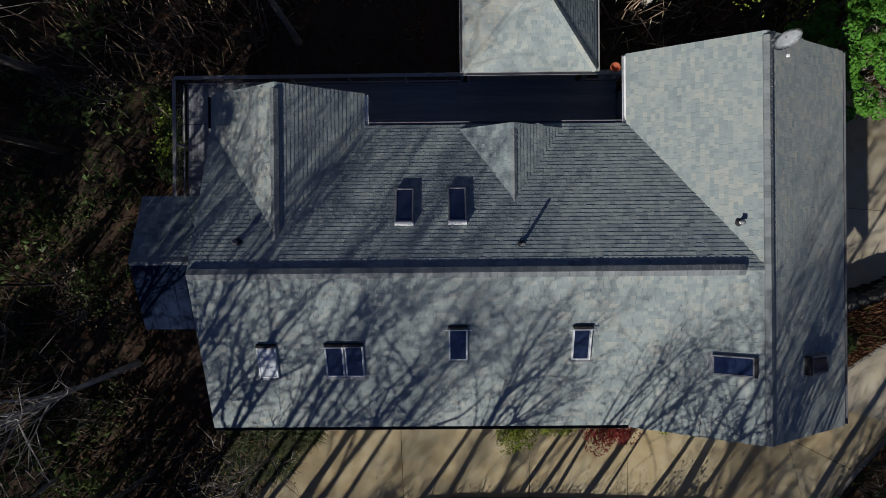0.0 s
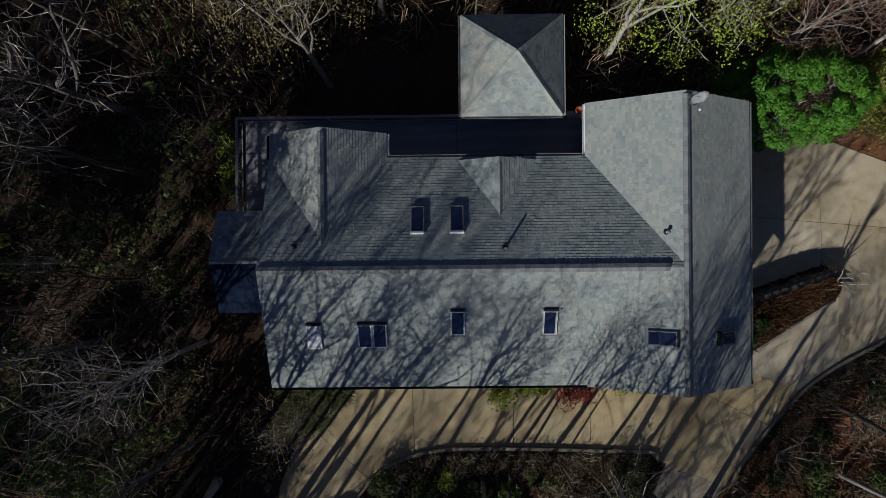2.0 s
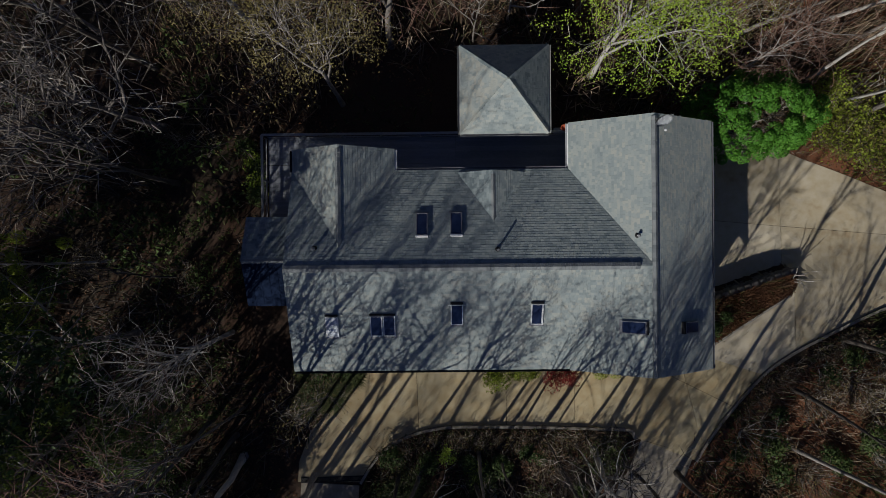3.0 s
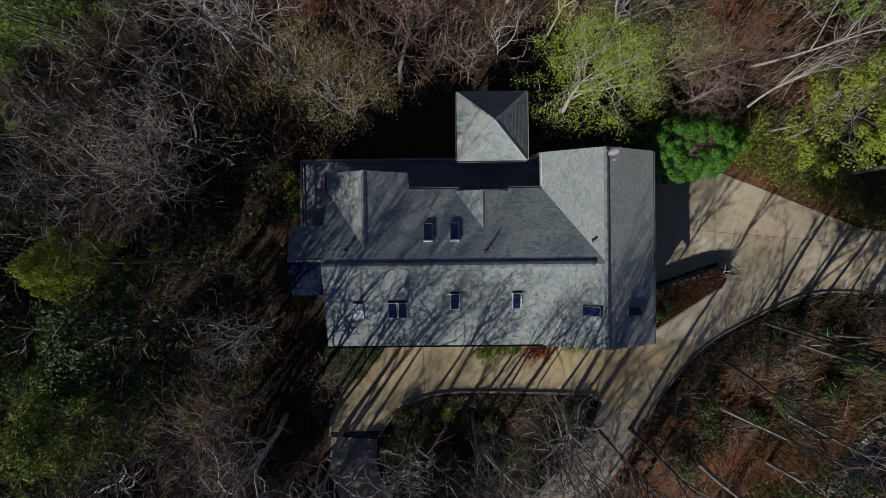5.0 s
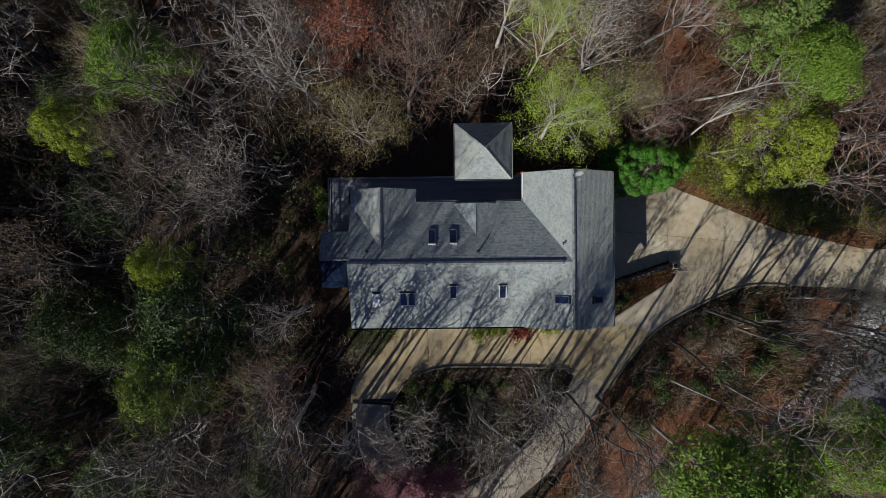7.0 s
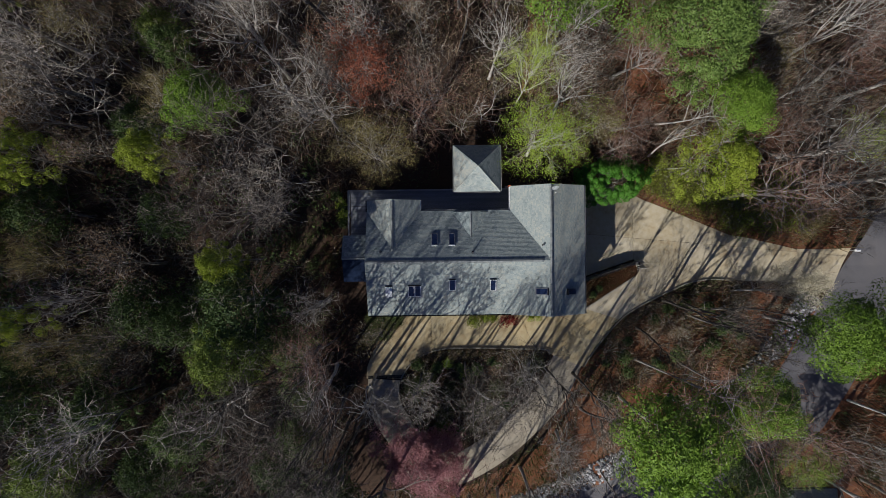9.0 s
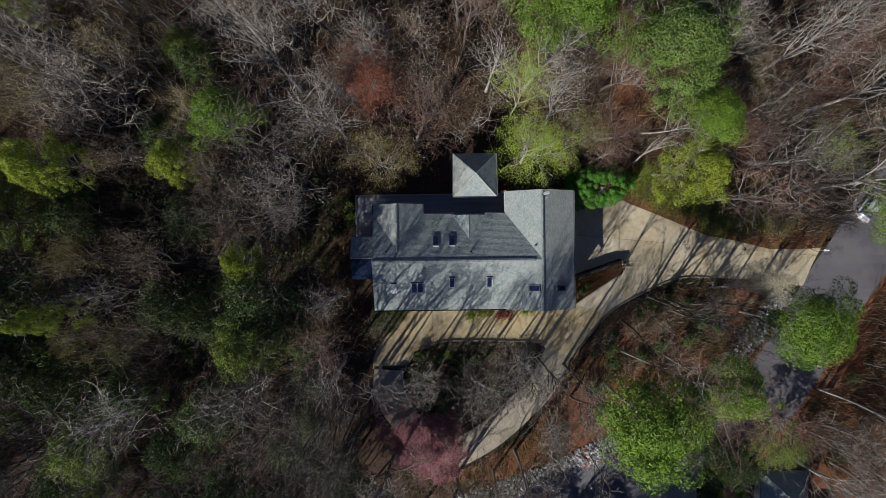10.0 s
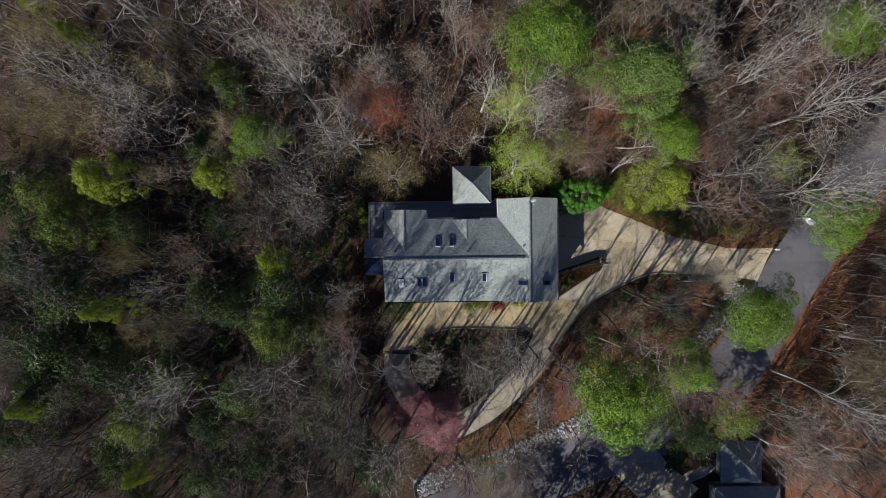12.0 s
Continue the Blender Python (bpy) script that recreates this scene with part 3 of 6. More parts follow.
roof_slope("roof_slope", FRONT, [(-8.5, -6.46), (6.44, -6.46), (10.33, -0.82), (-8.5, -0.82)], house, 1, singles=(-2.6, -0.6, -6.3, -1.2), label="south roof slope of grey shingles")
roof_slope("roof_slope", BACK, [(-8.5, -0.82), (10.33, -0.82), (6.44, 4.4), (-2.98, 4.4), (-5.76, 0.436), (-8.5, 4.35)], house, 2)
roof_slope("roof_slope", WING_W, [(10.33, 6.85), (6.44, 6.85), (6.44, 4.4), (10.33, -0.82), (6.44, -6.46), (6.44, -6.5), (10.33, -6.5)], house, 3)
roof_slope("roof_slope", WING_E, [(10.33, -6.5), (14.17, -6.5), (14.17, 6.85), (10.33, 6.85)], house, 4)
roof_slope("roof_slope", LEFT_E, [(-5.76, 0.436), (-2.98, 4.4), (-2.98, 5.53), (-5.76, 5.53)], house, 5)
roof_slope("roof_slope", LEFT_W, [(-5.76, 0.436), (-5.76, 5.53), (-8.53, 5.53), (-8.53, 4.4)], house, 6)
roof_slope("roof_slope", DORM_W, [(2.27, 1.6), (2.27, 4.2), (0.46, 4.2)], house, 7, 0.1)
roof_slope("roof_slope", DORM_E, [(2.27, 1.6), (4.08, 4.2), (2.27, 4.2)], house, 8, 0.1)
roof_slope("roof_slope", ANNEX_N, [(-11.05, -0.42), (-8.3, -0.42), (-8.3, 1.94), (-11.05, 1.94)], house, 9, 0.12)


def metal_slope():
    """Standing-seam panels on the annex."""
    o = house.location
    for i in range(6):
        x0, x1 = -11.05 + i * 0.458, -11.05 + (i + 1) * 0.458
        V, F = [], []
        q = [(x0, -2.9), (x1, -2.9), (x1, -0.42), (x0, -0.42)]
        V += [ANNEX_S.at(*p) - o for p in q] + [ANNEX_S.at(*p, -0.1) - o for p in q]
        F += [(0, 1, 2, 3), (7, 6, 5, 4)] + [(k, 4 + k, 4 + (k + 1) % 4, (k + 1) % 4) for k in range(4)]
        beam(V, F, ANNEX_S.at(x1, -2.9, 0.006) - o, ANNEX_S.at(x1, -0.5, 0.006) - o, 0.02, 0.012)
        solid("metal_panel", V, F, METAL_ROOF, house, "dark blue standing-seam roof panel")


metal_slope()
ridge_cap("ridge_cap", (-8.5, -0.82, RIDGE), (9.75, -0.82, RIDGE), (FRONT, BACK), house, 0.19, 0.1, 1)
ridge_cap("ridge_cap", (10.33, -6.5, RIDGE), (10.33, 6.85, RIDGE), (WING_W, WING_E), house, 0.16, 0.09, 2)
ridge_cap("ridge_cap", (-5.76, 0.3, 8.80), (-5.76, 5.53, 8.80), (LEFT_E, LEFT_W), house, 0.16, 0.08, 3)
ridge_cap("ridge_cap", (2.27, 1.5, 8.32), (2.27, 4.2, 8.32), (DORM_W, DORM_E), house, 0.12, 0.02, 4)
ridge_cap("ridge_cap", (-11.05, -0.42, 8.15), (-8.5, -0.42, 8.15), (ANNEX_N, ANNEX_S), house, 0.13, 0.02, 5)
gutter((14.17, -6.5, EAVE), (14.17, 6.85, EAVE), house, FLASHING, out=(1, 0))
gutter((6.44, -6.46, EAVE), (-8.5, -6.46, EAVE), house, BLACK_RUBBER, out=(0, -1))
gutter((6.44, 6.85, EAVE), (6.44, 4.4, EAVE), house, WHITE, out=(-1, 0))
gutter((-2.98, 4.4, EAVE), (-2.98, 5.53, EAVE), house, WHITE, out=(1, 0))
gutter((-2.9, 4.4, EAVE), (6.36, 4.4, EAVE), house, FLASHING, out=(0, 1))
gutter((-8.53, 5.53, EAVE), (-8.53, 4.4, EAVE), house, BLACK_RUBBER, out=(-1, 0))

def skylight(x, y, plane, w, h, glass, raised=0.12, white=True, label="roof skylight with a pale metal frame", turn=0.0, bar=False, top=BLACK_RUBBER, blind=False):
    """A kerb-mounted roof window: raised frame, glass, top flashing."""
    m = plane.frame_at(x, y) @ pose(0, 0, 0, 0, 0, turn)
    root = empty("skylight")
    root.parent = house
    root.matrix_basis = Matrix.Translation(-house.location) @ m
    tagged(root, label)
    fw = 0.055
    fm = WHITE if white else FLASHING
    for x0, x1, y0, y1, mm in ((-w / 2, -w / 2 + fw, -h / 2, h / 2, fm), (w / 2 - fw, w / 2, -h / 2, h / 2, fm),
                               (-w / 2 + fw, w / 2 - fw, -h / 2, -h / 2 + fw, fm), (-w / 2 + fw, w / 2 - fw, h / 2 - fw, h / 2, FLASHING)):
        part("frame_bar", box_bm(x0, x1, y0, y1, -0.02, raised, 0.008), mm, root)
    part("pane", box_bm(-w / 2 + fw, w / 2 - fw, -h / 2 + fw, h / 2 - fw, -0.01, raised - 0.02), glass, root)
    part("flashing", box_bm(-w / 2 - 0.01, w / 2 + 0.01, h / 2 + 0.005, h / 2 + 0.1, 0.0, raised + 0.02, 0.015), top, root)
    if bar:
        part("awning_bar", box_bm(-w / 2 - 0.13, w / 2 + 0.13, h / 2 - 0.03, h / 2, raised + 0.021, raised + 0.05, 0.008), WHITE, root)
    part("apron", box_bm(-w / 2 - 0.05, w / 2 + 0.05, -h / 2 - 0.13, -h / 2 - 0.005, 0.005, 0.024), FLASHING, root)
    # pale strip laid on the pane as a painted reflection
    if blind:
        part("blind", box_bm(w * 0.35, w / 2 - fw - 0.01, -h / 2 + fw + 0.01, h / 2 - fw - 0.01, raised - 0.016, raised - 0.012), BLIND_AND_GLARE, root, "pale painted reflection")
    return root


skylight(-6.25, -3.89, FRONT, 0.66, 1.2, BLIND_AND_GLARE, label="skylight with a pale painted reflection behind the glass")
skylight(-3.93, -3.87, FRONT, 0.64, 1.2, GLASS, bar=True)
skylight(-3.25, -3.87, FRONT, 0.64, 1.2, GLASS)
skylight(0.30, -3.28, FRONT, 0.64, 1.2, GLASS, bar=True)
skylight(4.48, -3.29, FRONT, 0.64, 1.2, GLASS, label="skylight with a white reflection painted along one side", bar=True, blind=True)
skylight(9.4, -4.01, WING_W, 0.66, 1.25, GLASS, white=False, label="roof skylight with a grey metal frame")
skylight(12.5, -4.11, WING_E, 0.62, 1.0, GLASS, 0.22, white=False, label="raised roof skylight with a grey metal frame")
# white stands for sunlight on the south-facing upper flashing
skylight(-1.47, 1.39, BACK, 0.62, 1.26, GLASS, 0.15, white=False, top=WHITE, label="roof skylight in a grey frame, its sunlit upper edge coloured white")
skylight(0.31, 1.41, BACK, 0.62, 1.26, GLASS, 0.15, white=False, top=WHITE, label="roof skylight in a grey frame, its sunlit upper edge coloured white")


def vent(x, y, plane, r, h, mat, cap=False):
    root = empty("vent_pipe")
    root.parent = house
    root.location = plane.at(x, y) - house.location
    bm = bmesh.new()
    bmesh.ops.create_cone(bm, cap_ends=True, segments=12, radius1=r, radius2=r, depth=h)
    bmesh.ops.translate(bm, verts=bm.verts, vec=(0, 0, h / 2 - 0.05))
    part("pipe", bm, mat, root, smooth=False)
    bm = bmesh.new()
    bmesh.ops.create_cone(bm, cap_ends=True, segments=12, radius1=r * 2.6, radius2=r * 1.05, depth=0.1)
    bmesh.ops.translate(bm, verts=bm.verts, vec=(0, 0, 0.05))
    part("boot", bm, BLACK_RUBBER, root)
    if cap:
        bm = bmesh.new()
        bmesh.ops.create_cone(bm, cap_ends=True, segments=12, radius1=r * 1.7, radius2=r * 0.4, depth=0.08)
        bmesh.ops.translate(bm, verts=bm.verts, vec=(0, 0, h))
        part("cap", bm, FLASHING, root)


vent(-6.99, 0.21, BACK, 0.06, 0.35, BLACK_RUBBER, True)
vent(2.41, 0.06, BACK, 0.055, 0.62, FLASHING)
vent(9.58, 0.72, WING_W, 0.055, 0.3, WHITE, True)

# ---- satellite dish on the ridge end ----
dish = tagged(empty("satellite_dish", 10.45, 6.5, RIDGE), "grey oval satellite dish on the roof ridge", "satellite dish")
bm = bmesh.new()
bmesh.ops.create_circle(bm, segments=28, radius=0.46, cap_ends=False)
ring = bm.verts[:]
c0 = bm.verts.new((0, 0, -0.1))
mid = [bm.verts.new((v.co.x * 0.55, v.co.y * 0.55, -0.07)) for v in ring]
for i in range(28):
    j = (i + 1) % 28
    bm.faces.new((ring[i], ring[j], mid[j], mid[i]))
    bm.faces.new((mid[i], mid[j], c0))
bmesh.ops.solidify(bm, geom=bm.faces[:], thickness=0.015)
bowl = part("bowl", bm, DISH_GREY, dish, smooth=True)
bowl.matrix_basis = Matrix.Translation((0.16, -0.14, 0.58)) @ Matrix.Rotation(radians(12), 4, "Z") @ Matrix.Rotation(radians(60), 4, "X") @ Matrix.Diagonal((1, 0.9, 1, 1))
V, F = [], []
beam(V, F, (0.02, 0.05, -0.1), (0.02, 0.05, 0.4), 0.05, 0.05)
beam(V, F, (0.02, 0.05, 0.4), (0.16, -0.06, 0.56), 0.05, 0.05)
solid("mast", V, F, FLASHING, dish)
V, F = [], []
beam(V, F, (0.16, -0.14, 0.22), (0.3, -0.56, 0.36), 0.03, 0.03)
solid("feed_arm", V, F, FLASHING, dish)
part("feed_horn", box_bm(0.25, 0.35, -0.62, -0.52, 0.33, 0.43, 0.02), WHITE, dish)

# ---- screened pavilion behind the house ----
pav = tagged(empty("pavilion", 3.05, 8.84, 1.2), "square pavilion with a hipped grey shingle roof", "pavilion")
PA = (3.05, 8.84, 8.95)
PX0, PX1, PY0, PY1, PE = 0.62, 5.48, 6.42, 11.26, 6.79
sx, sy = (PA[2] - PE) / (PA[0] - PX0), (PA[2] - PE) / (PA[1] - PY0)
hips = {"s": (Plane(0, sy, PA[2] - sy * PA[1]), [(PX0, PY0), (PX1, PY0), PA[:2]]), "n": (Plane(0, -sy, PA[2] + sy * PA[1]), [(PX1, PY1), (PX0, PY1), PA[:2]]),
        "w": (Plane(sx, 0, PA[2] - sx * PA[0]), [(PX0, PY1), (PX0, PY0), PA[:2]]), "e": (Plane(-sx, 0, PA[2] + sx * PA[0]), [(PX1, PY0), (PX1, PY1), PA[:2]])}
for i, (pl, poly) in enumerate(hips.values()):
    roof_slope("roof_slope", pl, poly, pav, 20 + i, 0.12, hipped=True)
for i, (cx, cy, a, b) in enumerate(((PX0, PY0, "s", "w"), (PX1, PY0, "s", "e"), (PX0, PY1, "n", "w"), (PX1, PY1, "n", "e"))):
    ridge_cap("hip_cap", (cx, cy, PE), PA, (hips[a][0], hips[b][0]), pav, 0.14, 0.03, 30 + i, SHINGLE)
gutter((PX1, PY0, PE), (PX0, PY0, PE), pav, RAILWOOD, out=(0, -1))
gutter((PX0, PY0, PE), (PX0, PY1, PE), pav, RAILWOOD, out=(-1, 0))
gutter((PX1, PY1, PE), (PX1, PY0, PE), pav, RAILWOOD, out=(1, 0))
for x in (1.0, 3.05, 5.1):
    for y in (6.85, 8.84, 10.9):
        if (x, y) != (3.05, 8.84):
            part("post", box_bm(x - 3.05 - 0.07, x - 3.05 + 0.07, y - 8.84 - 0.07, y - 8.84 + 0.07, -1.0, PE - 1.2 - 0.02), RAILWOOD, pav)
for x0, x1, y0, y1 in ((-2.1, 2.1, -2.05, -1.93), (-2.1, 2.1, 1.98, 2.1), (-2.1, -1.98, -1.9, 1.95), (1.98, 2.1, -1.9, 1.95)):
    part("knee_wall", box_bm(x0, x1, y0, y1, 3.1, 4.0), SIDING, pav)
part("floor_slab", box_bm(-2.2, 2.2, -2.2, 2.2, 2.9, 3.08), DECKWOOD, pav)

# ---- deck with its rail ----
DZ = 4.28
deck = tagged(empty("deck", -2, 5.5, DZ), "weathered timber deck with a grey railing behind the house", "deck")


def deck_part(name, p, q, w, h, mat):
    V, F = [], []
    o = deck.location
    beam(V, F, Vector(p) - o, Vector(q) - o, w, h)
    return solid(name, V, F, mat, deck)


y = 3.95
while y < 6.75:
    segs = [(-3.35, 6.9)] if y < 5.2 else [(-10.7, -5.6), (-5.59, 0.4), (0.41, 6.9)]
    for a, b in segs:
        deck_part("deck_board", (a, y, DZ), (b, y, DZ), 0.138, 0.035, DECKWOOD)
    y += 0.144
y = 1.62
while y < 5.2:
    deck_part("deck_board", (-10.7, y, DZ), (-8.15, y, DZ), 0.138, 0.035, DECKWOOD)
    y += 0.144
RT = 5.28
rail_runs = [((-10.78, 1.65), (-10.78, 6.78)), ((-10.78, 6.78), (0.62, 6.78)), ((5.5, 6.78), (6.9, 6.78))]
for a, b in rail_runs:
    a, b = Vector(a), Vector(b)
    d = (b - a).normalized()
    L = (b - a).length
    deck_part("top_rail", (*a, RT), (*b, RT), 0.14, 0.04, RAILWOOD)
    deck_part("bottom_rail", (*a, DZ + 0.12), (*b, DZ + 0.12), 0.05, 0.08, RAILWOOD)
    n = max(1, round(L / 2.4))
    for k in range(n + 1):
        p = a + d * (L * k / n)
        deck_part("post", (*p, ground_z(*p) - 0.2), (*p, RT - 0.02), 0.1, 0.1, RAILWOOD)
    for k in range(5):
        z = DZ + 0.28 + 0.15 * k
        deck_part("rail_wire", (*a, z), (*b, z), 0.008, 0.008, FLASHING)
for x in (-10.6, -8, -5, -2, 1, 4, 6.7):
    deck_part("joist", (x, 1.7 if x < -8.2 else 3.95, DZ - 0.13), (x, 6.75, DZ - 0.13), 0.06, 0.2, RAILWOOD)

pot = tagged(empty("plant_pot", 6.62, 7.0, DZ + 0.02), "orange terracotta pot at the deck corner", "pot")
deck_part("corner_shelf", (6.2, 7.0, DZ), (7.0, 7.0, DZ), 0.4, 0.04, DECKWOOD)
bm = bmesh.new()
prof = [(0.0, 0.0), (0.11, 0.0), (0.17, 0.32), (0.2, 0.33), (0.2, 0.4), (0.16, 0.4), (0.15, 0.3), (0.0, 0.28)]
rings = []
for r, z in prof:
    rings.append([bm.verts.new((r * math.cos(a * math.pi / 9), r * math.sin(a * math.pi / 9), z + 0.6)) for a in range(18)] if r else [bm.verts.new((0, 0, z + 0.6))])
for a, b in zip(rings, rings[1:]):
    for k in range(18):
        q = [a[k % len(a)], a[(k + 1) % len(a)], b[(k + 1) % len(b)], b[k % len(b)]]
        q = list(dict.fromkeys(q))
        if len(q) > 2:
            bm.faces.new(q)
part("pot_body", bm, TERRACOTTA, pot, smooth=True)
part("stand", box_bm(-0.1, 0.1, -0.1, 0.1, 0.0, 0.6, 0.01), RAILWOOD, pot)


# ---- trees ----
def tube(V, F, pts, radii, n):
    """A tapered limb through pts; it ends in a point where the last radius is 0."""
    d = (pts[-1] - pts[0]).normalized()
    s = d.cross(Vector((0.31, 0.92, 0.23)))
    s.normalize()
    u = d.cross(s)
    k0 = len(V)
    m = len(pts)
    cs = [(math.cos(2 * math.pi * i / n), math.sin(2 * math.pi * i / n)) for i in range(n)]
    for p, r in zip(pts, radii):
        if r == 0:
            V.append(p)
        else:
            for c, q in cs:
                V.append(p + s * (c * r) + u * (q * r))
    for j in range(m - 1):
        a = k0 + j * n
        if radii[j + 1] == 0:
            F += [(a + i, a + (i + 1) % n, a + n) for i in range(n)]
        else:
            F += [(a + i, a + (i + 1) % n, a + n + (i + 1) % n, a + n + i) for i in range(n)]


class Skeleton:
    """A tree's trunk, limbs and twigs, grown branch by branch."""

    def __init__(self, seed, height, spread=0.5, wander=0.25, lift=0.12, limbs=8, kids=(6, 5, 4), fork=0.35, radius=None, twig=0.018, lean=0.0, bends=(5, 3, 1)):
        self.rng = random.Random(seed)
        self.trunk, self.limb, self.twigs, self.tips = ([], []), ([], []), ([], []), []
        self.bends = bends
        self.wander, self.lift, self.kids, self.spread, self.twig = wander, lift, kids, spread, twig
        rng = self.rng
        r0 = radius or height * 0.012
        p = Vector((0, 0, -0.4))
        d = Vector((rng.uniform(-1, 1) * lean, rng.uniform(-1, 1) * lean, 1)).normalized()
        pts, rad = [p], [r0 * 1.35]
        n = 7
        top = height * 0.8
        for i in range(n):
            d = (d + Vector((rng.uniform(-1, 1), rng.uniform(-1, 1), 0)) * wander * 0.25).normalized()
            p = p + d * ((top + 0.4) / n)
            pts.append(p)
            rad.append(r0 * (1 - 0.85 * (i + 1) / n))
        tube(*self.trunk, pts, rad, 7)
        for i in range(limbs):
            f = fork + (1 - fork) * (i + 0.3 * rng.random()) / limbs
            k = min(n - 1, int(f * n))
            q = pts[k] + (pts[k + 1] - pts[k]) * (f * n - k)
            a = i * 2.399 + rng.uniform(-0.5, 0.5)
            tilt = spread * rng.uniform(0.75, 1.25) * (1.15 - 0.5 * f)
            dd = Vector((math.cos(a) * math.sin(tilt), math.sin(a) * math.sin(tilt), math.cos(tilt)))
            self.branch(q, dd, height * (0.52 - 0.26 * f) * rng.uniform(0.8, 1.2), max(0.045, r0 * (0.66 - 0.4 * f)), 0)
        self.branch(pts[-1], d, height * 0.2, r0 * 0.2, 1)

    def branch(self, p, d, length, r, level):
        rng = self.rng
        if level >= 3:
            e = p + (d + Vector((rng.uniform(-1, 1), rng.uniform(-1, 1), rng.uniform(-1, 1))) * 0.3) * length
            tube(*self.twigs, [p, e], [self.twig * rng.uniform(0.7, 1.2), 0], 3)
            self.tips.append(e)
            return
        n = self.bends[level]
        pts, rad = [p], [r]
        for i in range(n):
            d = (d + Vector((rng.uniform(-1, 1), rng.uniform(-1, 1), rng.uniform(-1, 1))) * self.wander * (1, 1.3, 1.5)[level] + Vector((0, 0, self.lift))).normalized()
            p = p + d * (length / n)
            pts.append(p)
            rad.append(max(0.006, r * (1 - 0.82 * (i + 1) / n)) if level < 2 or i < n - 1 else 0)
        store = self.limb if level < 2 else self.twigs
        tube(*store, pts, rad, (4, 3, 3)[level])
        self.tips.append(p)
        c = self.kids[level]
        for i in range(c):
            f = 0.22 + 0.78 * (i + rng.random() * 0.7) / c
            k = min(n - 1, int(f * n))
            q = pts[k] + (pts[k + 1] - pts[k]) * (f * n - k)
            axis = (pts[k + 1] - pts[k]).normalized()
            side = axis.orthogonal()
            side.rotate(Matrix.Rotation(i * 2.4 + rng.uniform(-0.7, 0.7), 3, axis))
            a = rng.uniform(0.5, 1.0)
            dd = (axis * math.cos(a) + side * math.sin(a)).normalized()
            self.branch(q, dd, length * rng.uniform(0.46, 0.7) * (1.1 - 0.4 * f), max((0.024, 0.014, 0.011)[level], rad[k] * 0.6), level + 1)


def scatter_leaves(V, F, centres, rng, count, radius, size, flat=0.6, up=0.5):
    """Small bent leaves about each centre."""
    for c in centres:
        for _ in range(count):
            o = Vector((rng.gauss(0, 1), rng.gauss(0, 1), rng.gauss(0, 1) * flat)) * radius
            a = Vector((rng.uniform(-1, 1), rng.uniform(-1, 1), rng.uniform(-0.5, 0.5))).normalized()
            b = a.cross(Vector((rng.uniform(-1, 1) * (1 - up), rng.uniform(-1, 1) * (1 - up), 1))).normalized()
            s = size * rng.uniform(0.6, 1.3)
            p = c + o
            k = len(V)
            if size < 0.08:
                V += [p - a * s * 0.5 - b * s * 0.4, p - a * s * 0.5 + b * s * 0.4, p + a * s * 0.7]
                F.append((k, k + 1, k + 2))
                continue
            V += [p - a * s * 0.6, p + b * s * 0.36 + Vector((0, 0, s * 0.12)), p + a * s * 0.6, p - b * s * 0.36 + Vector((0, 0, s * 0.12))]
            F += [(k, k + 1, k + 2), (k, k + 2, k + 3)]


def billow(V, F, c, r, rng, count, size, flat=0.75):
    """A rounded clump of small leaves that face outwards."""
    for _ in range(count):
        e, t = rng.uniform(0, 6.283), rng.uniform(-0.35, 1)
        q = math.sqrt(max(0, 1 - t * t))
        n = Vector((math.cos(e) * q, math.sin(e) * q, t))
        p = c + Vector((n.x, n.y, n.z * flat)) * r * rng.uniform(0.8, 1.08)
        n = (n + Vector((rng.gauss(0, 1), rng.gauss(0, 1), rng.gauss(0, 1))) * 0.38).normalized()
        a = n.cross(Vector((rng.uniform(-1, 1), rng.uniform(-1, 1), rng.uniform(-1, 1)))).normalized()
        b = n.cross(a)
        s = size * rng.uniform(0.6, 1.35)
        k = len(V)
        V += [p - a * s * 0.5 - b * s * 0.4, p - a * s * 0.5 + b * s * 0.4, p + a * s * 0.7 + n * s * 0.1]
        F.append((k, k + 1, k + 2))


def tree(name, sk, bark, twig_mat, leaf_mat=None, leaves=None):
    """An Empty at the foot, with trunk, limbs, twigs and leaves as parts."""
    root = empty(name)
    solid("trunk", *sk.trunk, bark, root, smooth=True)
    tagged(solid("branching", *sk.limb, bark, root, smooth=True), kind="stuff")
    if sk.twigs[0]:
        tagged(solid("crown", *sk.twigs, twig_mat, root), kind="stuff")
    if leaves:
        tagged(solid("foliage", *leaves, leaf_mat, root), kind="stuff")
    return root


def plant(template, x, y, s, turn, first, sink=0.0, tall=1.0):
    m = pose(x, y, ground_z(x, y) - sink, 0, 0, turn) @ Matrix.Diagonal((s, s, s * tall, 1))
    if first:
        template.matrix_basis = m
        return template
    ob = copy_thing(template, Matrix.Identity(4))
    ob.matrix_basis = m
    return ob


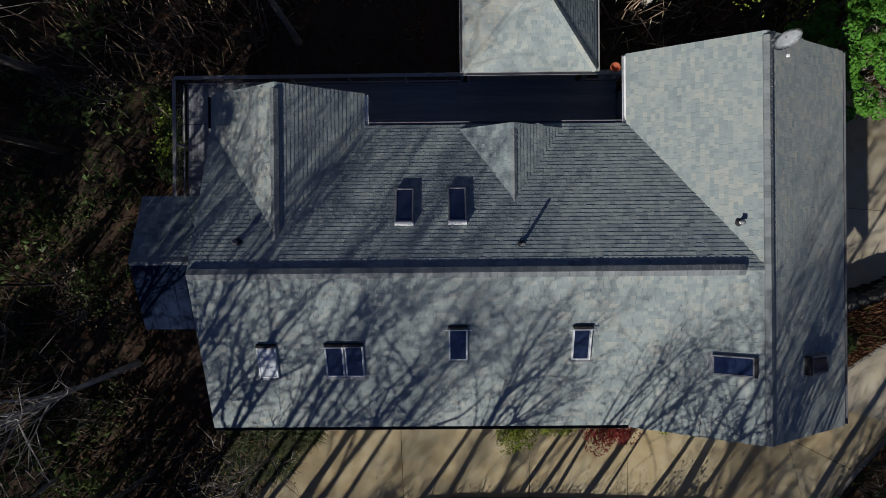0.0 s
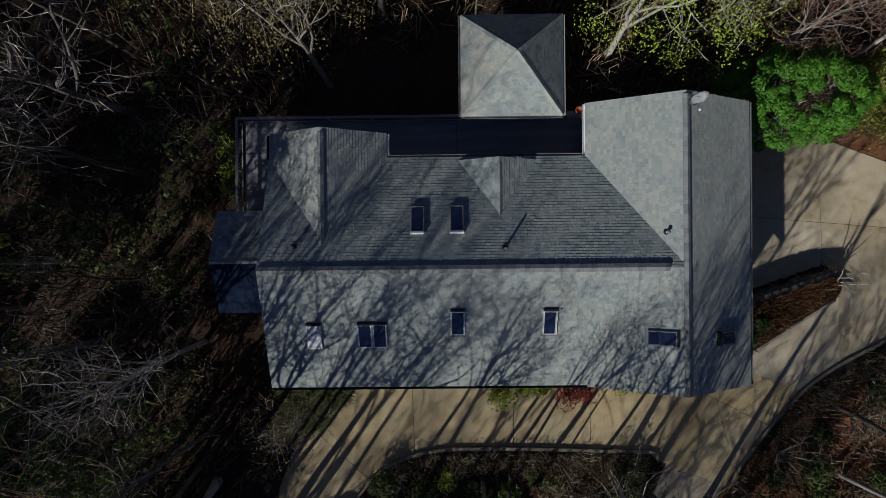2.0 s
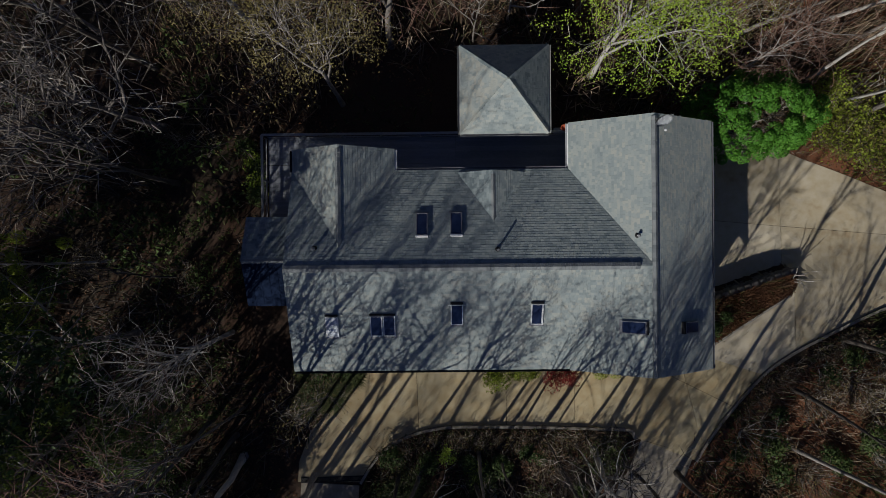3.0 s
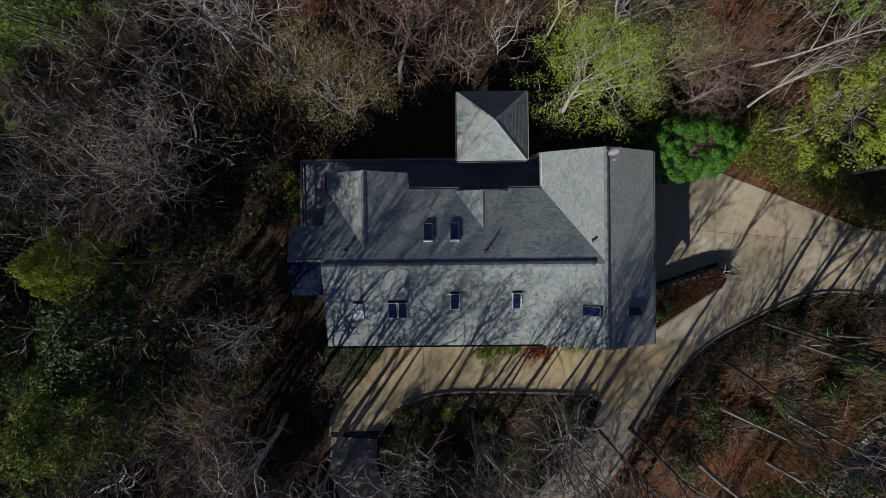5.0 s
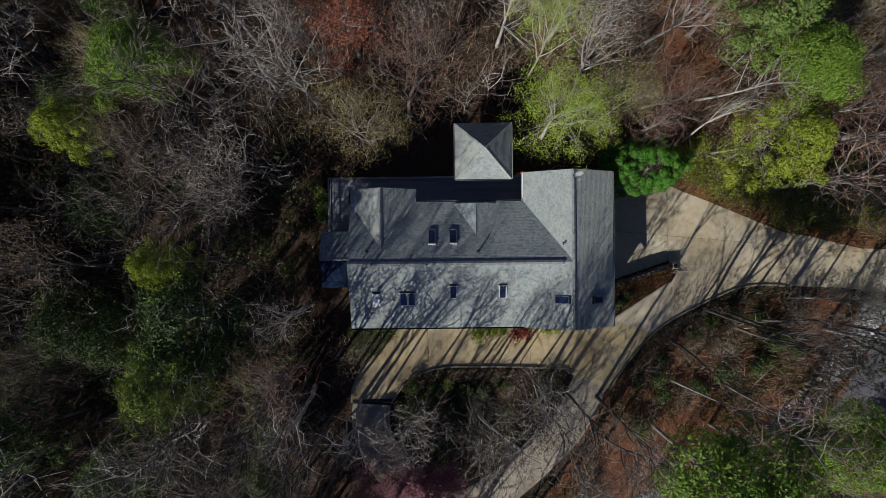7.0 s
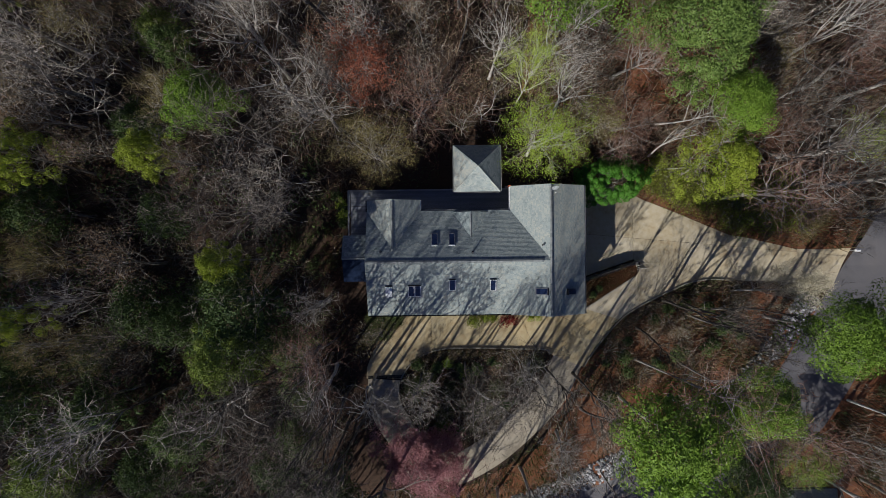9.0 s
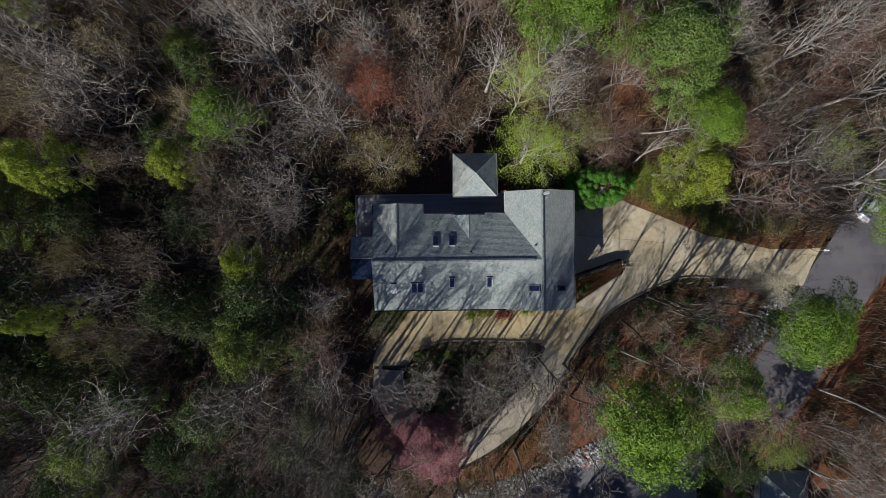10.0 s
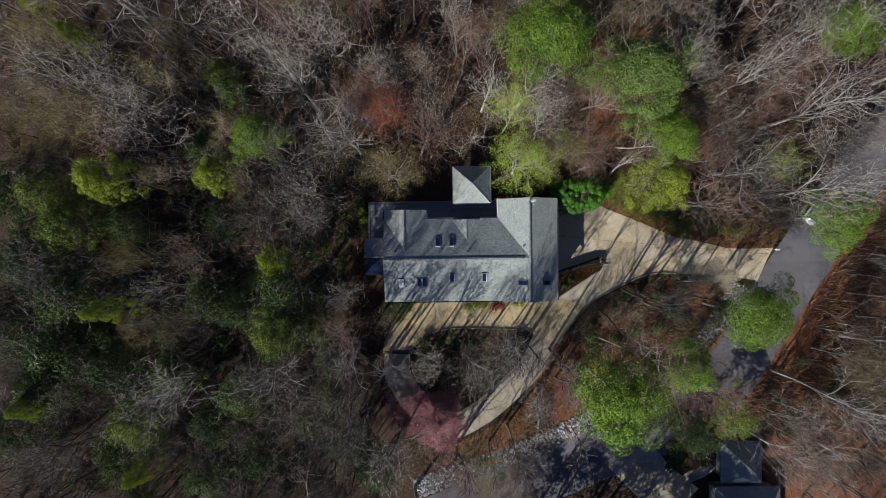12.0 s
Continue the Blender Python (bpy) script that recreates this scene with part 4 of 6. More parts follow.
class Stand:
    """Trees of one look, each planting a copy of one of the stand's grown trees."""

    def __init__(self, templates, label, category, group):
        self.templates, self.used = templates, [False] * len(templates)
        self.label, self.category, self.group = label, category, group

    def add(self, k, x, y, s, turn, tall=1.0):
        k %= len(self.templates)
        ob = plant(self.templates[k], x, y, s, turn, not self.used[k], tall=tall)
        self.used[k] = True
        tagged(ob, self.label, self.category, self.group)
        return ob

    def grow(self, k, x, y, top, reach, turn=0.0):
        """A tree whose crown reaches up to the height top and out to the radius reach."""
        k %= len(self.templates)
        crown = [v.co for c in self.templates[k].children for v in c.data.vertices][::7]
        high = max(v.z for v in crown)
        wide = sorted(math.hypot(v.x, v.y) for v in crown if v.z > 0.45 * high)
        s = reach / wide[int(len(wide) * 0.93)]
        return self.add(k, x, y, s, turn, (top - ground_z(x, y)) / (high * s))


def bare_templates():
    """Wide and narrow grey trees, pale ones with stout limbs, tall slim ones, leaning ones, and ones darkened for
    shade.
    """
    out = []
    for i, (h, sp, wa, li, limbs, kids, bark, tw) in enumerate((
            (19, 0.7, 0.30, 0.10, 9, (6, 5, 2), BARK, TWIG), (20, 0.45, 0.2, 0.14, 9, (6, 5, 2), PALE_BARK, TWIG),
            (18, 0.85, 0.42, 0.08, 8, (6, 5, 2), PALE_BARK, TWIG), (21, 0.45, 0.2, 0.16, 10, (6, 5, 3), PALE_BARK, TWIG),
            (17, 0.65, 0.3, 0.1, 9, (6, 6, 2), BARK, RUSSET_TWIG), (19, 0.5, 0.24, 0.13, 10, (6, 5, 2), BARK, TWIG))):
        out.append(tree("bare_tree", Skeleton(40 + i, h, sp, wa, li, limbs, kids, 0.36, lean=0.06, bends=(5, 4, 2), twig=0.02), bark, tw))
    for i, (h, bark, tw) in enumerate(((22, PALE_BARK, TWIG), (21, BARK, TWIG), (23, BARK, RUSSET_TWIG))):
        out.append(tree("bare_tree", Skeleton(60 + i, h, (0.32, 0.45, 0.4)[i], 0.22, 0.12, 8, ((4, 4, 3), (6, 5, 2), (6, 5, 2))[i], 0.5, lean=0.05, radius=0.125, bends=(5, 4, 2), twig=0.02), bark, tw))
    out.append(tree("bare_tree", Skeleton(66, 16, 0.3, 0.16, 0.1, 5, (3, 3, 2), 0.6, lean=0.16, radius=0.15), PALE_BARK, TWIG))
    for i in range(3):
        # bark and twigs darkened for woodland shade, with full crowns
        out.append(tree("bare_tree", Skeleton(81 + i, (19, 18, 20)[i], (0.7, 0.55, 0.6)[i], 0.3, 0.1, 9, (6, 5, 2), 0.45, lean=0.06, radius=0.16, bends=(5, 4, 2), twig=0.019), SHADE_DARK_BARK, SHADE_DARK_TWIG))
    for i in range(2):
        out.append(tree("bare_tree", Skeleton(94 + i, (19, 17)[i], (0.3, 0.4)[i], 0.2, 0.14, 6, (4, 3, 2), 0.62, lean=0.04, radius=0.17, bends=(5, 4, 2)), SHADE_DARK_BARK, SHADE_DARK_TWIG))
    out.append(tree("bare_tree", Skeleton(97, 17, 1.0, 0.5, 0.05, 8, (4, 4, 3), 0.5, lean=0.05, radius=0.24, bends=(6, 4, 2)), PALE_BARK, SHADE_DARK_TWIG))
    return out


def sapling_templates():
    out = []
    for i in range(6):
        sk = Skeleton(70 + i, 9, 0.6, 0.3, 0.12, 6, (4, 3, 1), 0.25, 0.07, 0.014, 0.12)
        # the last two kinds are coloured darker for woodland shade
        out.append(tree("sapling", sk, (BARK, PALE_BARK, BARK, PALE_BARK, SHADE_DARK_BARK, SHADE_DARK_BARK)[i], (TWIG, RUSSET_TWIG, TWIG, RUSSET_TWIG, SHADE_DARK_TWIG, SHADE_DARK_TWIG)[i]))
    return out


def billow_template(name, seed, h, leaf_mat, clumps, leaves, size, reach, clump=0.06, drop=0.32, bark=BARK):
    """A trunk whose leaves gather in rounded clumps about the limb ends, with an uneven outline."""
    sk = Skeleton(seed, h, 0.95, 0.22, 0.06, 11, (4, 3, 1), 0.45, lean=0.04)
    rng = random.Random(seed)
    V, F = [], []
    lobe = rng.uniform(0, 6.28)
    for i in range(clumps):
        a, f = i * 2.399, (i + 0.5) / clumps
        r = h * reach * math.sqrt(f) * rng.uniform(0.72, 1.12) * (1 + 0.2 * math.sin(3 * a + lobe) + 0.12 * math.sin(5 * a))
        c = Vector((math.cos(a) * r, math.sin(a) * r, h * (0.98 - drop * f * rng.uniform(0.6, 1.5))))
        billow(V, F, c, h * clump * rng.uniform(0.6, 1.4), rng, int(leaves * rng.uniform(0.7, 1.3)), size)
    return tree(name, sk, bark, TWIG, leaf_mat, (V, F))


def leafy_template(name, seed, h, leaf_mat, share, count, size, radius, bark=BARK, tw=TWIG, spread=0.7, wander=0.28, flat=0.6):
    sk = Skeleton(seed, h, spread, wander, 0.1, 9, (6, 4, 2), 0.34, lean=0.05)
    rng = random.Random(seed)
    V, F = [], []
    tips = [t for t in sk.tips if rng.random() < share]
    scatter_leaves(V, F, tips, rng, count, radius, size, flat)
    return tree(name, sk, bark, tw, leaf_mat, (V, F))


PINES = Stand([billow_template("pine_tree", 11, 17, PINE_LEAF, 46, 600, 0.14, 0.24, 0.08, 0.16), billow_template("pine_tree", 12, 16, PINE_LEAF, 42, 600, 0.14, 0.23, 0.08, 0.16),
               billow_template("pine_tree", 13, 15, PINE_LEAF, 50, 560, 0.14, 0.26, 0.075, 0.16)], "tall pine with fresh green needles", "tree", "pines")
OAKS = Stand([billow_template("oak_tree", 14, 17, OAK_LEAF, 100, 340, 0.14, 0.26, 0.055)], "broad tree in muted grey-green young leaf", "tree", "broad leafy trees")
LIMES = Stand([leafy_template("budding_tree", 21, 17, LIME_LEAF, 0.66, 26, 0.079, 0.27, PALE_BARK, TWIG), leafy_template("budding_tree", 22, 17, LIME_LEAF, 0.68, 26, 0.079, 0.28, PALE_BARK, TWIG)],
              "tree breaking into lime-green leaf over pale limbs", "tree", "budding trees")
DARKS = Stand([billow_template("evergreen_tree", 31, 15, DARK_LEAF, 66, 120, 0.19, 0.26, 0.055, 0.36), billow_template("evergreen_tree", 32, 14, DARK_LEAF, 60, 120, 0.19, 0.24, 0.055, 0.4)],
              "dark green evergreen tree among bare woodland", "tree", "evergreens")
YELLOWS = Stand([billow_template("leafing_tree", 34, 14, YELLOW_LEAF, 80, 220, 0.125, 0.25, 0.045, 0.45), leafy_template("leafing_tree", 35, 14, OLIVE_LEAF, 0.7, 16, 0.1, 0.26),
                 billow_template("leafing_tree", 36, 15, MOSS_LEAF, 96, 150, 0.14, 0.26, 0.045, 0.5)],
                "woodland tree in yellow-green young leaf", "tree", "leafing woodland trees")
OLIVES = Stand([leafy_template("budding_tree", 41, 15, OLIVE_LEAF, 0.6, 5, 0.12, 0.28), leafy_template("budding_tree", 42, 14, TAN_LEAF, 0.55, 5, 0.12, 0.28),
                leafy_template("budding_tree", 43, 14, OLIVE_LEAF, 0.75, 5, 0.12, 0.28),
                leafy_template("budding_tree", 46, 15, OLIVE_LEAF, 0.75, 16, 0.079, 0.3, BARK)], "twiggy tree with olive and tan buds", "tree", "budding woodland trees")
BARES = Stand(bare_templates(), "leafless woodland tree with grey limbs and fine twigs", "tree", "bare woodland trees")
SAPLINGS = Stand(sapling_templates(), "thin leafless sapling in the woodland understorey", "tree", "saplings")

# x, y, height of the crown's top, reach of the crown
for i, q in enumerate([(11.4, 24.0, 22.5, 5.0), (26.0, 13.2, 19.5, 2.8), (18.6, -16.0, 24.0, 5.2), (25.5, -12.6, 24.0, 2.8), (34.8, -7.5, 20.0, 4.2), (45.8, 3.9, 18.0, 3.9),
                       (45.8, 24.8, 20.0, 3.4)]):
    PINES.grow(i, *q, i * 77)
OAKS.grow(0, 22.8, 20.1, 22.5, 5.6, 20)
PINES.grow(1, -21.5, 13.7, 21.0, 2.8, 130)
LIMES.grow(0, 8.9, 10.8, 18.0, 4.4, 40)
LIMES.grow(1, 7.7, 16.6, 25.0, 2.8, 170)
LIMES.grow(1, 41.3, 11.1, 15.5, 2.8, 300)
for i, q in enumerate([(-25.8, 19.8, 18.5, 2.0), (-45.8, -4.9, 20.0, 4.8), (-19.0, -4.8, 21.0, 4.2), (-47.2, -11.1, 20.0, 4.8), (-48.5, -15.0, 20.0, 4.0),
                       (-41.5, -13.5, 18.0, 3.8), (-50.5, 0.0, 19.0, 4.0), (-34.5, -14.5, 17.0, 3.4), (-26.0, -6.5, 16.0, 3.2), (-16.5, -9.5, 12.0, 2.4), (-15.5, -14.0, 11.0, 2.2)]):
    DARKS.grow(i, *q, 15 + i * 95)
# mostly added to shade the west wood, loop, road and neighbour's roof, some unseen
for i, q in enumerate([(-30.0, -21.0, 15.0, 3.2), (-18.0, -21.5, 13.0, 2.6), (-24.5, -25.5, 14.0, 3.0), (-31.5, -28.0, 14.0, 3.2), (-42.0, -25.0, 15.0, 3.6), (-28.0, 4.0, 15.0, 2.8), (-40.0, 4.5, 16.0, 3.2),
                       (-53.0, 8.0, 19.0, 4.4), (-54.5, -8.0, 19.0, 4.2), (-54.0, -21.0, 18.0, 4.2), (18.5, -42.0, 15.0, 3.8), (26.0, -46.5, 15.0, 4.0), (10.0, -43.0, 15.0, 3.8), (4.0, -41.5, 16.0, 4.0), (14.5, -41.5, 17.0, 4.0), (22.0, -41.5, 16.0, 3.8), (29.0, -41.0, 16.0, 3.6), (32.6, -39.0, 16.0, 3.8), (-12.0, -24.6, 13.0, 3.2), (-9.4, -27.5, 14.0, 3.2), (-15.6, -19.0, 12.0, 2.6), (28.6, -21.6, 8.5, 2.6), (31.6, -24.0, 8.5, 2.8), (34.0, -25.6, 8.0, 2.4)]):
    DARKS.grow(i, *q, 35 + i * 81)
for i, q in enumerate([(-39.2, 9.1, 23.5, 3.0), (-27.9, 9.7, 19.0, 2.4), (-43.1, 26.0, 20.5, 1.5), (-39.1, 0.3, 20.5, 2.9), (-38.0, -5.6, 25.5, 1.5), (-33.5, -8.0, 24.5, 2.9), (-20.4, -0.4, 21.5, 1.9),
                       (-20.0, -8.9, 23.5, 3.5), (-49.0, -16.9, 21.5, 1.8), (-37.8, -26.2, 18.5, 1.4), (25.8, 8.3, 18.0, 3.7), (37.0, -22.0, 10.5, 3.4), (13.3, 11.7, 17.5, 2.8), (-48.5, 8.0, 20.0, 2.8), (-45.5, 4.2, 20.0, 4.8), (-38.6, -20.0, 18.0, 4.4)]):
    YELLOWS.grow((0, 0, 0, 1, 0, 1, 0, 2, 0, 0, 0, 2, 1, 2, 2, 2)[i], *q, 25 + i * 83)
for i, q in enumerate([(-6.7, 9.3, 20.0, 4.2), (22.7, 27.1, 19.0, 2.6), (28.3, 26.7, 19.0, 2.6), (18.3, 23.1, 19.0, 2.6), (-2.4, 22.9, 20.0, 2.9), (-34.2, 10.7, 19.0, 2.8), (-25.4, 9.6, 18.0, 1.9),
                       (-31.7, -0.8, 19.0, 4.0), (-49.2, -25.2, 17.0, 4.0), (-33.0, 27.2, 19.0, 3.3), (-35.0, 20.9, 19.0, 3.8), (30.5, 17.0, 17.0, 3.4)]):
    OLIVES.grow((3, 1, 1, 0, 1, 1, 1, 1, 1, 0, 2, 2)[i], *q, 33 + i * 61)
red = leafy_template("red_budding_tree", 44, 13, BUD_LEAF, 0.9, 9, 0.11, 0.22, PALE_BARK, RUSSET_TWIG, 0.35)
plant(red, -8.4, 18.8, 1.2, 40, True)
tagged(red, "slim tree covered in red-orange buds", "tree")
cream = leafy_template("flowering_tree", 45, 13, CREAM_LEAF, 0.9, 24, 0.11, 0.34, PALE_BARK, TWIG, 0.8)
cream.matrix_basis = pose(31.4, -4.7, ground_z(31.4, -4.7), -8, 0, 0) @ Matrix.Diagonal((0.58, 0.58, 1.3, 1))
tagged(cream, "tree in cream blossom leaning over the drive", "tree")
# bare trees that stand out: x, y, top, reach and kind
for i, q in enumerate([(-15.7, 15.2, 21.0, 4.4, 15), (-10.0, 17.0, 21.0, 2.9, 3), (-17.5, 7.8, 19.0, 4.5, 0), (-3.6, 13.2, 19.5, 5.2, 4), (-13.2, -4.8, 18.0, 2.6, 1), (-12.6, -12.3, 20.0, 4.2, 15),
                       (-8.3, -13.5, 19.5, 3.4, 15), (-22.4, -15.0, 21.0, 5.0, 15), (8.6, -12.1, 18.5, 4.0, 3)]):
    BARES.grow(q[4], *q[:4], i * 50)
for i, q in enumerate([(11.7, -20.0, 17.5, 3.3, 3), (18.2, 13.3, 14.5, 3.6, 4), (17.3, 10.4, 11.5, 2.4, 4), (36.0, 10.2, 20.0, 5.4, 15), (38.6, 17.5, 21.0, 5.4, 4), (31.4, 21.0, 19.0, 4.0, 5),
                       (45.4, -25.8, 14.0, 4.6, 4), (44.5, -21.0, 12.0, 4.0, 5), (47.0, -26.5, 13.0, 3.6, 11), (50.0, -24.5, 13.0, 4.0, 4), (53.0, -27.5, 14.0, 4.0, 12), (50.5, -20.5, 13.0, 3.6, 10), (55.0, -23.0, 14.0, 4.0, 8), (47.8, -29.5, 14.0, 4.4, 0), (4.8, 19.5, 20.0, 3.4, 1), (1.5, 27.0, 20.0, 3.2, 3)]):
    BARES.grow(q[4], *q[:4], i * 70)
# tall slim trees south-west of the house, whose trunks shade its roof
for i, q in enumerate([(-12.8, -16.6, 26.0, 2.6, 13), (-14.8, -13.2, 25.0, 2.6, 14), (-9.8, -18.6, 26.0, 2.4, 13), (-1.9, -13.4, 19.3, 2.9, 5)]):
    BARES.grow(q[4], *q[:4], i * 110)
# dark kinds, for the shaded look of the south-west wood
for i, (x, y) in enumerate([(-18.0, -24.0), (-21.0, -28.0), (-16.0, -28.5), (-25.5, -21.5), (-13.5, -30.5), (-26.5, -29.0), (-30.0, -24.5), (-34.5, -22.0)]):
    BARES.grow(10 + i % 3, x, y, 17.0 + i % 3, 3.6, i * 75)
named = [(22.8, 10.6, 0.9, 9), (24.6, 9.2, 0.8, 9), (23.4, 14.2, 1.0, 9), (47.4, 19.3, 0.9, 8), (43.9, -16.9, 1.0, 6), (48.6, -19.0, 1.05, 11)]
# slim trees by the drives, whose trunks shade the concrete
named += [(20.7, -8.6, 0.8, 14), (23.8, -5.6, 0.95, 13), (25.8, -5.9, 0.95, 13), (26.2, -7.2, 0.9, 13), (28.8, -6.6, 0.7, 14), (28.9, -8.2, 0.8, 13), (32.5, -6.6, 0.8, 13), (35.6, -7.9, 0.8, 14), (43.2, 3.2, 0.5, 5), (1.6, -12.2, 0.7, 13), (1.4, -13.9, 0.8, 14), (3.0, -12.6, 0.6, 14), (2.4, -14.8, 0.85, 5), (5.7, -11.5, 0.4, 13), (-3.2, -13.2, 0.8, 14), (-14.4, -10.0, 0.9, 14), (-10.9, -14.6, 0.95, 13),
          (-12.6, -9.4, 0.8, 8), (6.4, -13.1, 0.75, 13), (8.1, -13.8, 0.8, 13), (10.2, -12.7, 0.9, 13), (13.6, -13.6, 1.0, 13), (-11.6, -15.6, 1.0, 14), (-13.0, -11.0, 0.95, 14)]
named += [(-11.4, -18.8, 1.0, 13), (-15.6, -15.4, 0.9, 11), (-13.6, -20.4, 1.0, 12)]
named += [(14.4, -17.6, 0.7, 5)]
# unseen trees to the south, added to throw shadows over road and neighbour
named += [(30.0, -37.5, 1.0, 11), (33.0, -40.5, 1.0, 10), (18, -39, 1.0, 1), (23, -41, 1.0, 0), (27, -43, 1.05, 5), (31, -44, 1.0, 0), (13, -38, 0.9, 5), (9, -40, 1.0, 1), (21, -45, 1.0, 4)]
for i, (x, y, s, k) in enumerate(named):
    BARES.add(k, x, y, s, i * 50)


def free(x, y, near):
    """Whether open woodland, clear of the house, the drives and the road, and of the trees already there."""
    if -13.2 < x < 22.5 and -9.5 < y < 8.5 or near and -15.8 < x < 20 and -9.5 < y < 12.8:
        return False
    if -1.5 < x < 7.5 and 5 < y < 13.2:
        return False
    if -10.6 < x < 20 and -14.5 < y < -5:
        return False
    if 13 < x < 46 and -9.5 + max(0, (x - 20) * 0.2) < y < 7.5 - max(0, (x - 22) * 0.27):
        return False
    if -5 < x < 10 and -22 < y < -11:
        return False
    if any((x - p[0]) ** 2 + (y - p[1]) ** 2 < 5 for p in south_lane) or any((x - p[0]) ** 2 + (y - p[1]) ** 2 < 5.5 for p in west_loop):
        return False
    if any((x - p[0]) ** 2 + (y - p[1]) ** 2 < 28 for p in road_line):
        return False
    if 18 < x < 45.5 + 1.5 * math.sin(y * 1.3) and -45 < y < -24.5 and x + y > -14:
        return False
    return all((x - p[0]) ** 2 + (y - p[1]) ** 2 > d * d for p in near for d in (p[2],))


rng = random.Random(5)
near = [(x, y, 2.6) for x, y, s, k in named]
for st in (PINES, OAKS, LIMES, DARKS, YELLOWS, OLIVES, BARES):
    near += [(o.location.x, o.location.y, 3.4) for o in scene.objects if o.parent is None and o.get("group") == st.group]
count = 0
for _ in range(9000):
    x, y = rng.uniform(-66, 62), rng.uniform(-44, 41)
    if not free(x, y, near):
        continue
    if 15 < x < 40 and -23 < y < -5 and (x * 7.3) % 1 < 0.55:
        continue
    if x > 27 and y > 7 and (x * 5.7) % 1 < 0.4:
        continue
    big = count % 2 == 0
    near.append((x, y, 3.4 if big else 2.5))
    count += 1
    if big:
        if rng.random() < (0.1 if x < -10 and y < 4 else 0.42 if x < -20 else 0.22):
            OLIVES.add(rng.randrange(4), x, y, rng.uniform(0.75, 1.1), rng.uniform(0, 360))
        elif rng.random() < 0.02:
            YELLOWS.add(rng.randrange(3), x, y, rng.uniform(0.5, 0.8), rng.uniform(0, 360))
        elif rng.random() < (0.26 if x < -24 and y < 13 else 0.06 if x < -20 else 0):
            DARKS.add(rng.randrange(2), x, y, rng.uniform(0.55, 0.9), rng.uniform(0, 360))
        else:
            # the shade-darkened kinds go to the west wood and the bank
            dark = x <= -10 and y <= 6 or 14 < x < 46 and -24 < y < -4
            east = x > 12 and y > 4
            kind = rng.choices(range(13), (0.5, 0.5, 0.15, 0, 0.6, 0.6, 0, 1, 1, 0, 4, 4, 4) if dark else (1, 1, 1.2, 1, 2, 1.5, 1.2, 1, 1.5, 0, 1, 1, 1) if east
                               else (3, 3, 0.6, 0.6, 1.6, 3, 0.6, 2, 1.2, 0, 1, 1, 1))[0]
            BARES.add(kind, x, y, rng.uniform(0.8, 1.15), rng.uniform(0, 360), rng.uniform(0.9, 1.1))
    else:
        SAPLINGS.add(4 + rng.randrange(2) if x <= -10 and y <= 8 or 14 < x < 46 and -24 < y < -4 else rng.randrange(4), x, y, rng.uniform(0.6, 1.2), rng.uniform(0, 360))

# the wood's far west edge, and young trees on the verge across the road
rng = random.Random(23)
for i in range(26):
    x, y = rng.uniform(-69, -60), rng.uniform(-40, 34)
    if all((x - p[0]) ** 2 + (y - p[1]) ** 2 > 7 for p in near):
        near.append((x, y, 2.5))
        (DARKS if i % 4 == 0 else BARES).add(i if i % 4 == 0 else 10 + i % 3, x, y, rng.uniform(0.8, 1.0), rng.uniform(0, 360))
for i in range(90):
    x, y = rng.uniform(44, 62), rng.uniform(-30, 4)
    if all((x - p[0]) ** 2 + (y - p[1]) ** 2 > 32 for p in road_line) and all((x - p[0]) ** 2 + (y - p[1]) ** 2 > 4 for p in near) and (x > 47.5 or y > -28):
        near.append((x, y, 2.0))
        if i % 3:
            SAPLINGS.add((1, 3, 4, 5)[i % 4], x, y, rng.uniform(0.9, 1.4), rng.uniform(0, 360))
        else:
            BARES.add((4, 10, 12)[i % 9 // 3], x, y, rng.uniform(0.6, 0.8), rng.uniform(0, 360))


# ---- shrubs and planting ----
def shrub_template(name, seed, h, r, leaf_mat, stems, leaves, size, clipped=False):
    rng = random.Random(seed)
    V, F, tips = [], [], []
    for i in range(stems):
        a = i * 2.4
        p = Vector((0, 0, -0.05))
        d = Vector((math.cos(a) * r * 0.8, math.sin(a) * r * 0.8, h * rng.uniform(0.6, 1.0)))
        q = p + d * 0.5 + Vector((rng.gauss(0, 0.08), rng.gauss(0, 0.08), 0.1))
        e = p + d * rng.uniform(0.8, 1.05)
        tube(V, F, [p, q, e], [0.02, 0.013, 0], 4)
        for k in range(5):
            s = q + (e - q) * (k / 5)
            t = s + Vector((rng.gauss(0, 0.3), rng.gauss(0, 0.3), rng.uniform(0, 0.3))) * r
            tube(V, F, [s, t], [0.008, 0], 3)
            tips.append(t)
        tips += [q, e]
    root = empty(name)
    tagged(solid("stem", V, F, TWIG, root), kind="stuff")
    if leaves:
        V, F = [], []
        if clipped:
            for k in range(9):
                a = k * 2.4
                billow(V, F, Vector((math.cos(a), math.sin(a), 0)) * (0.5 * r * math.sqrt(k / 9)) + Vector((0, 0, h * rng.uniform(0.5, 0.68))), r * rng.uniform(0.34, 0.5), rng, leaves, size)
        else:
            scatter_leaves(V, F, tips, rng, leaves, 0.16 * r + 0.05, size, 0.8, 0.3)
        tagged(solid("foliage", V, F, leaf_mat, root), kind="stuff")
    return root


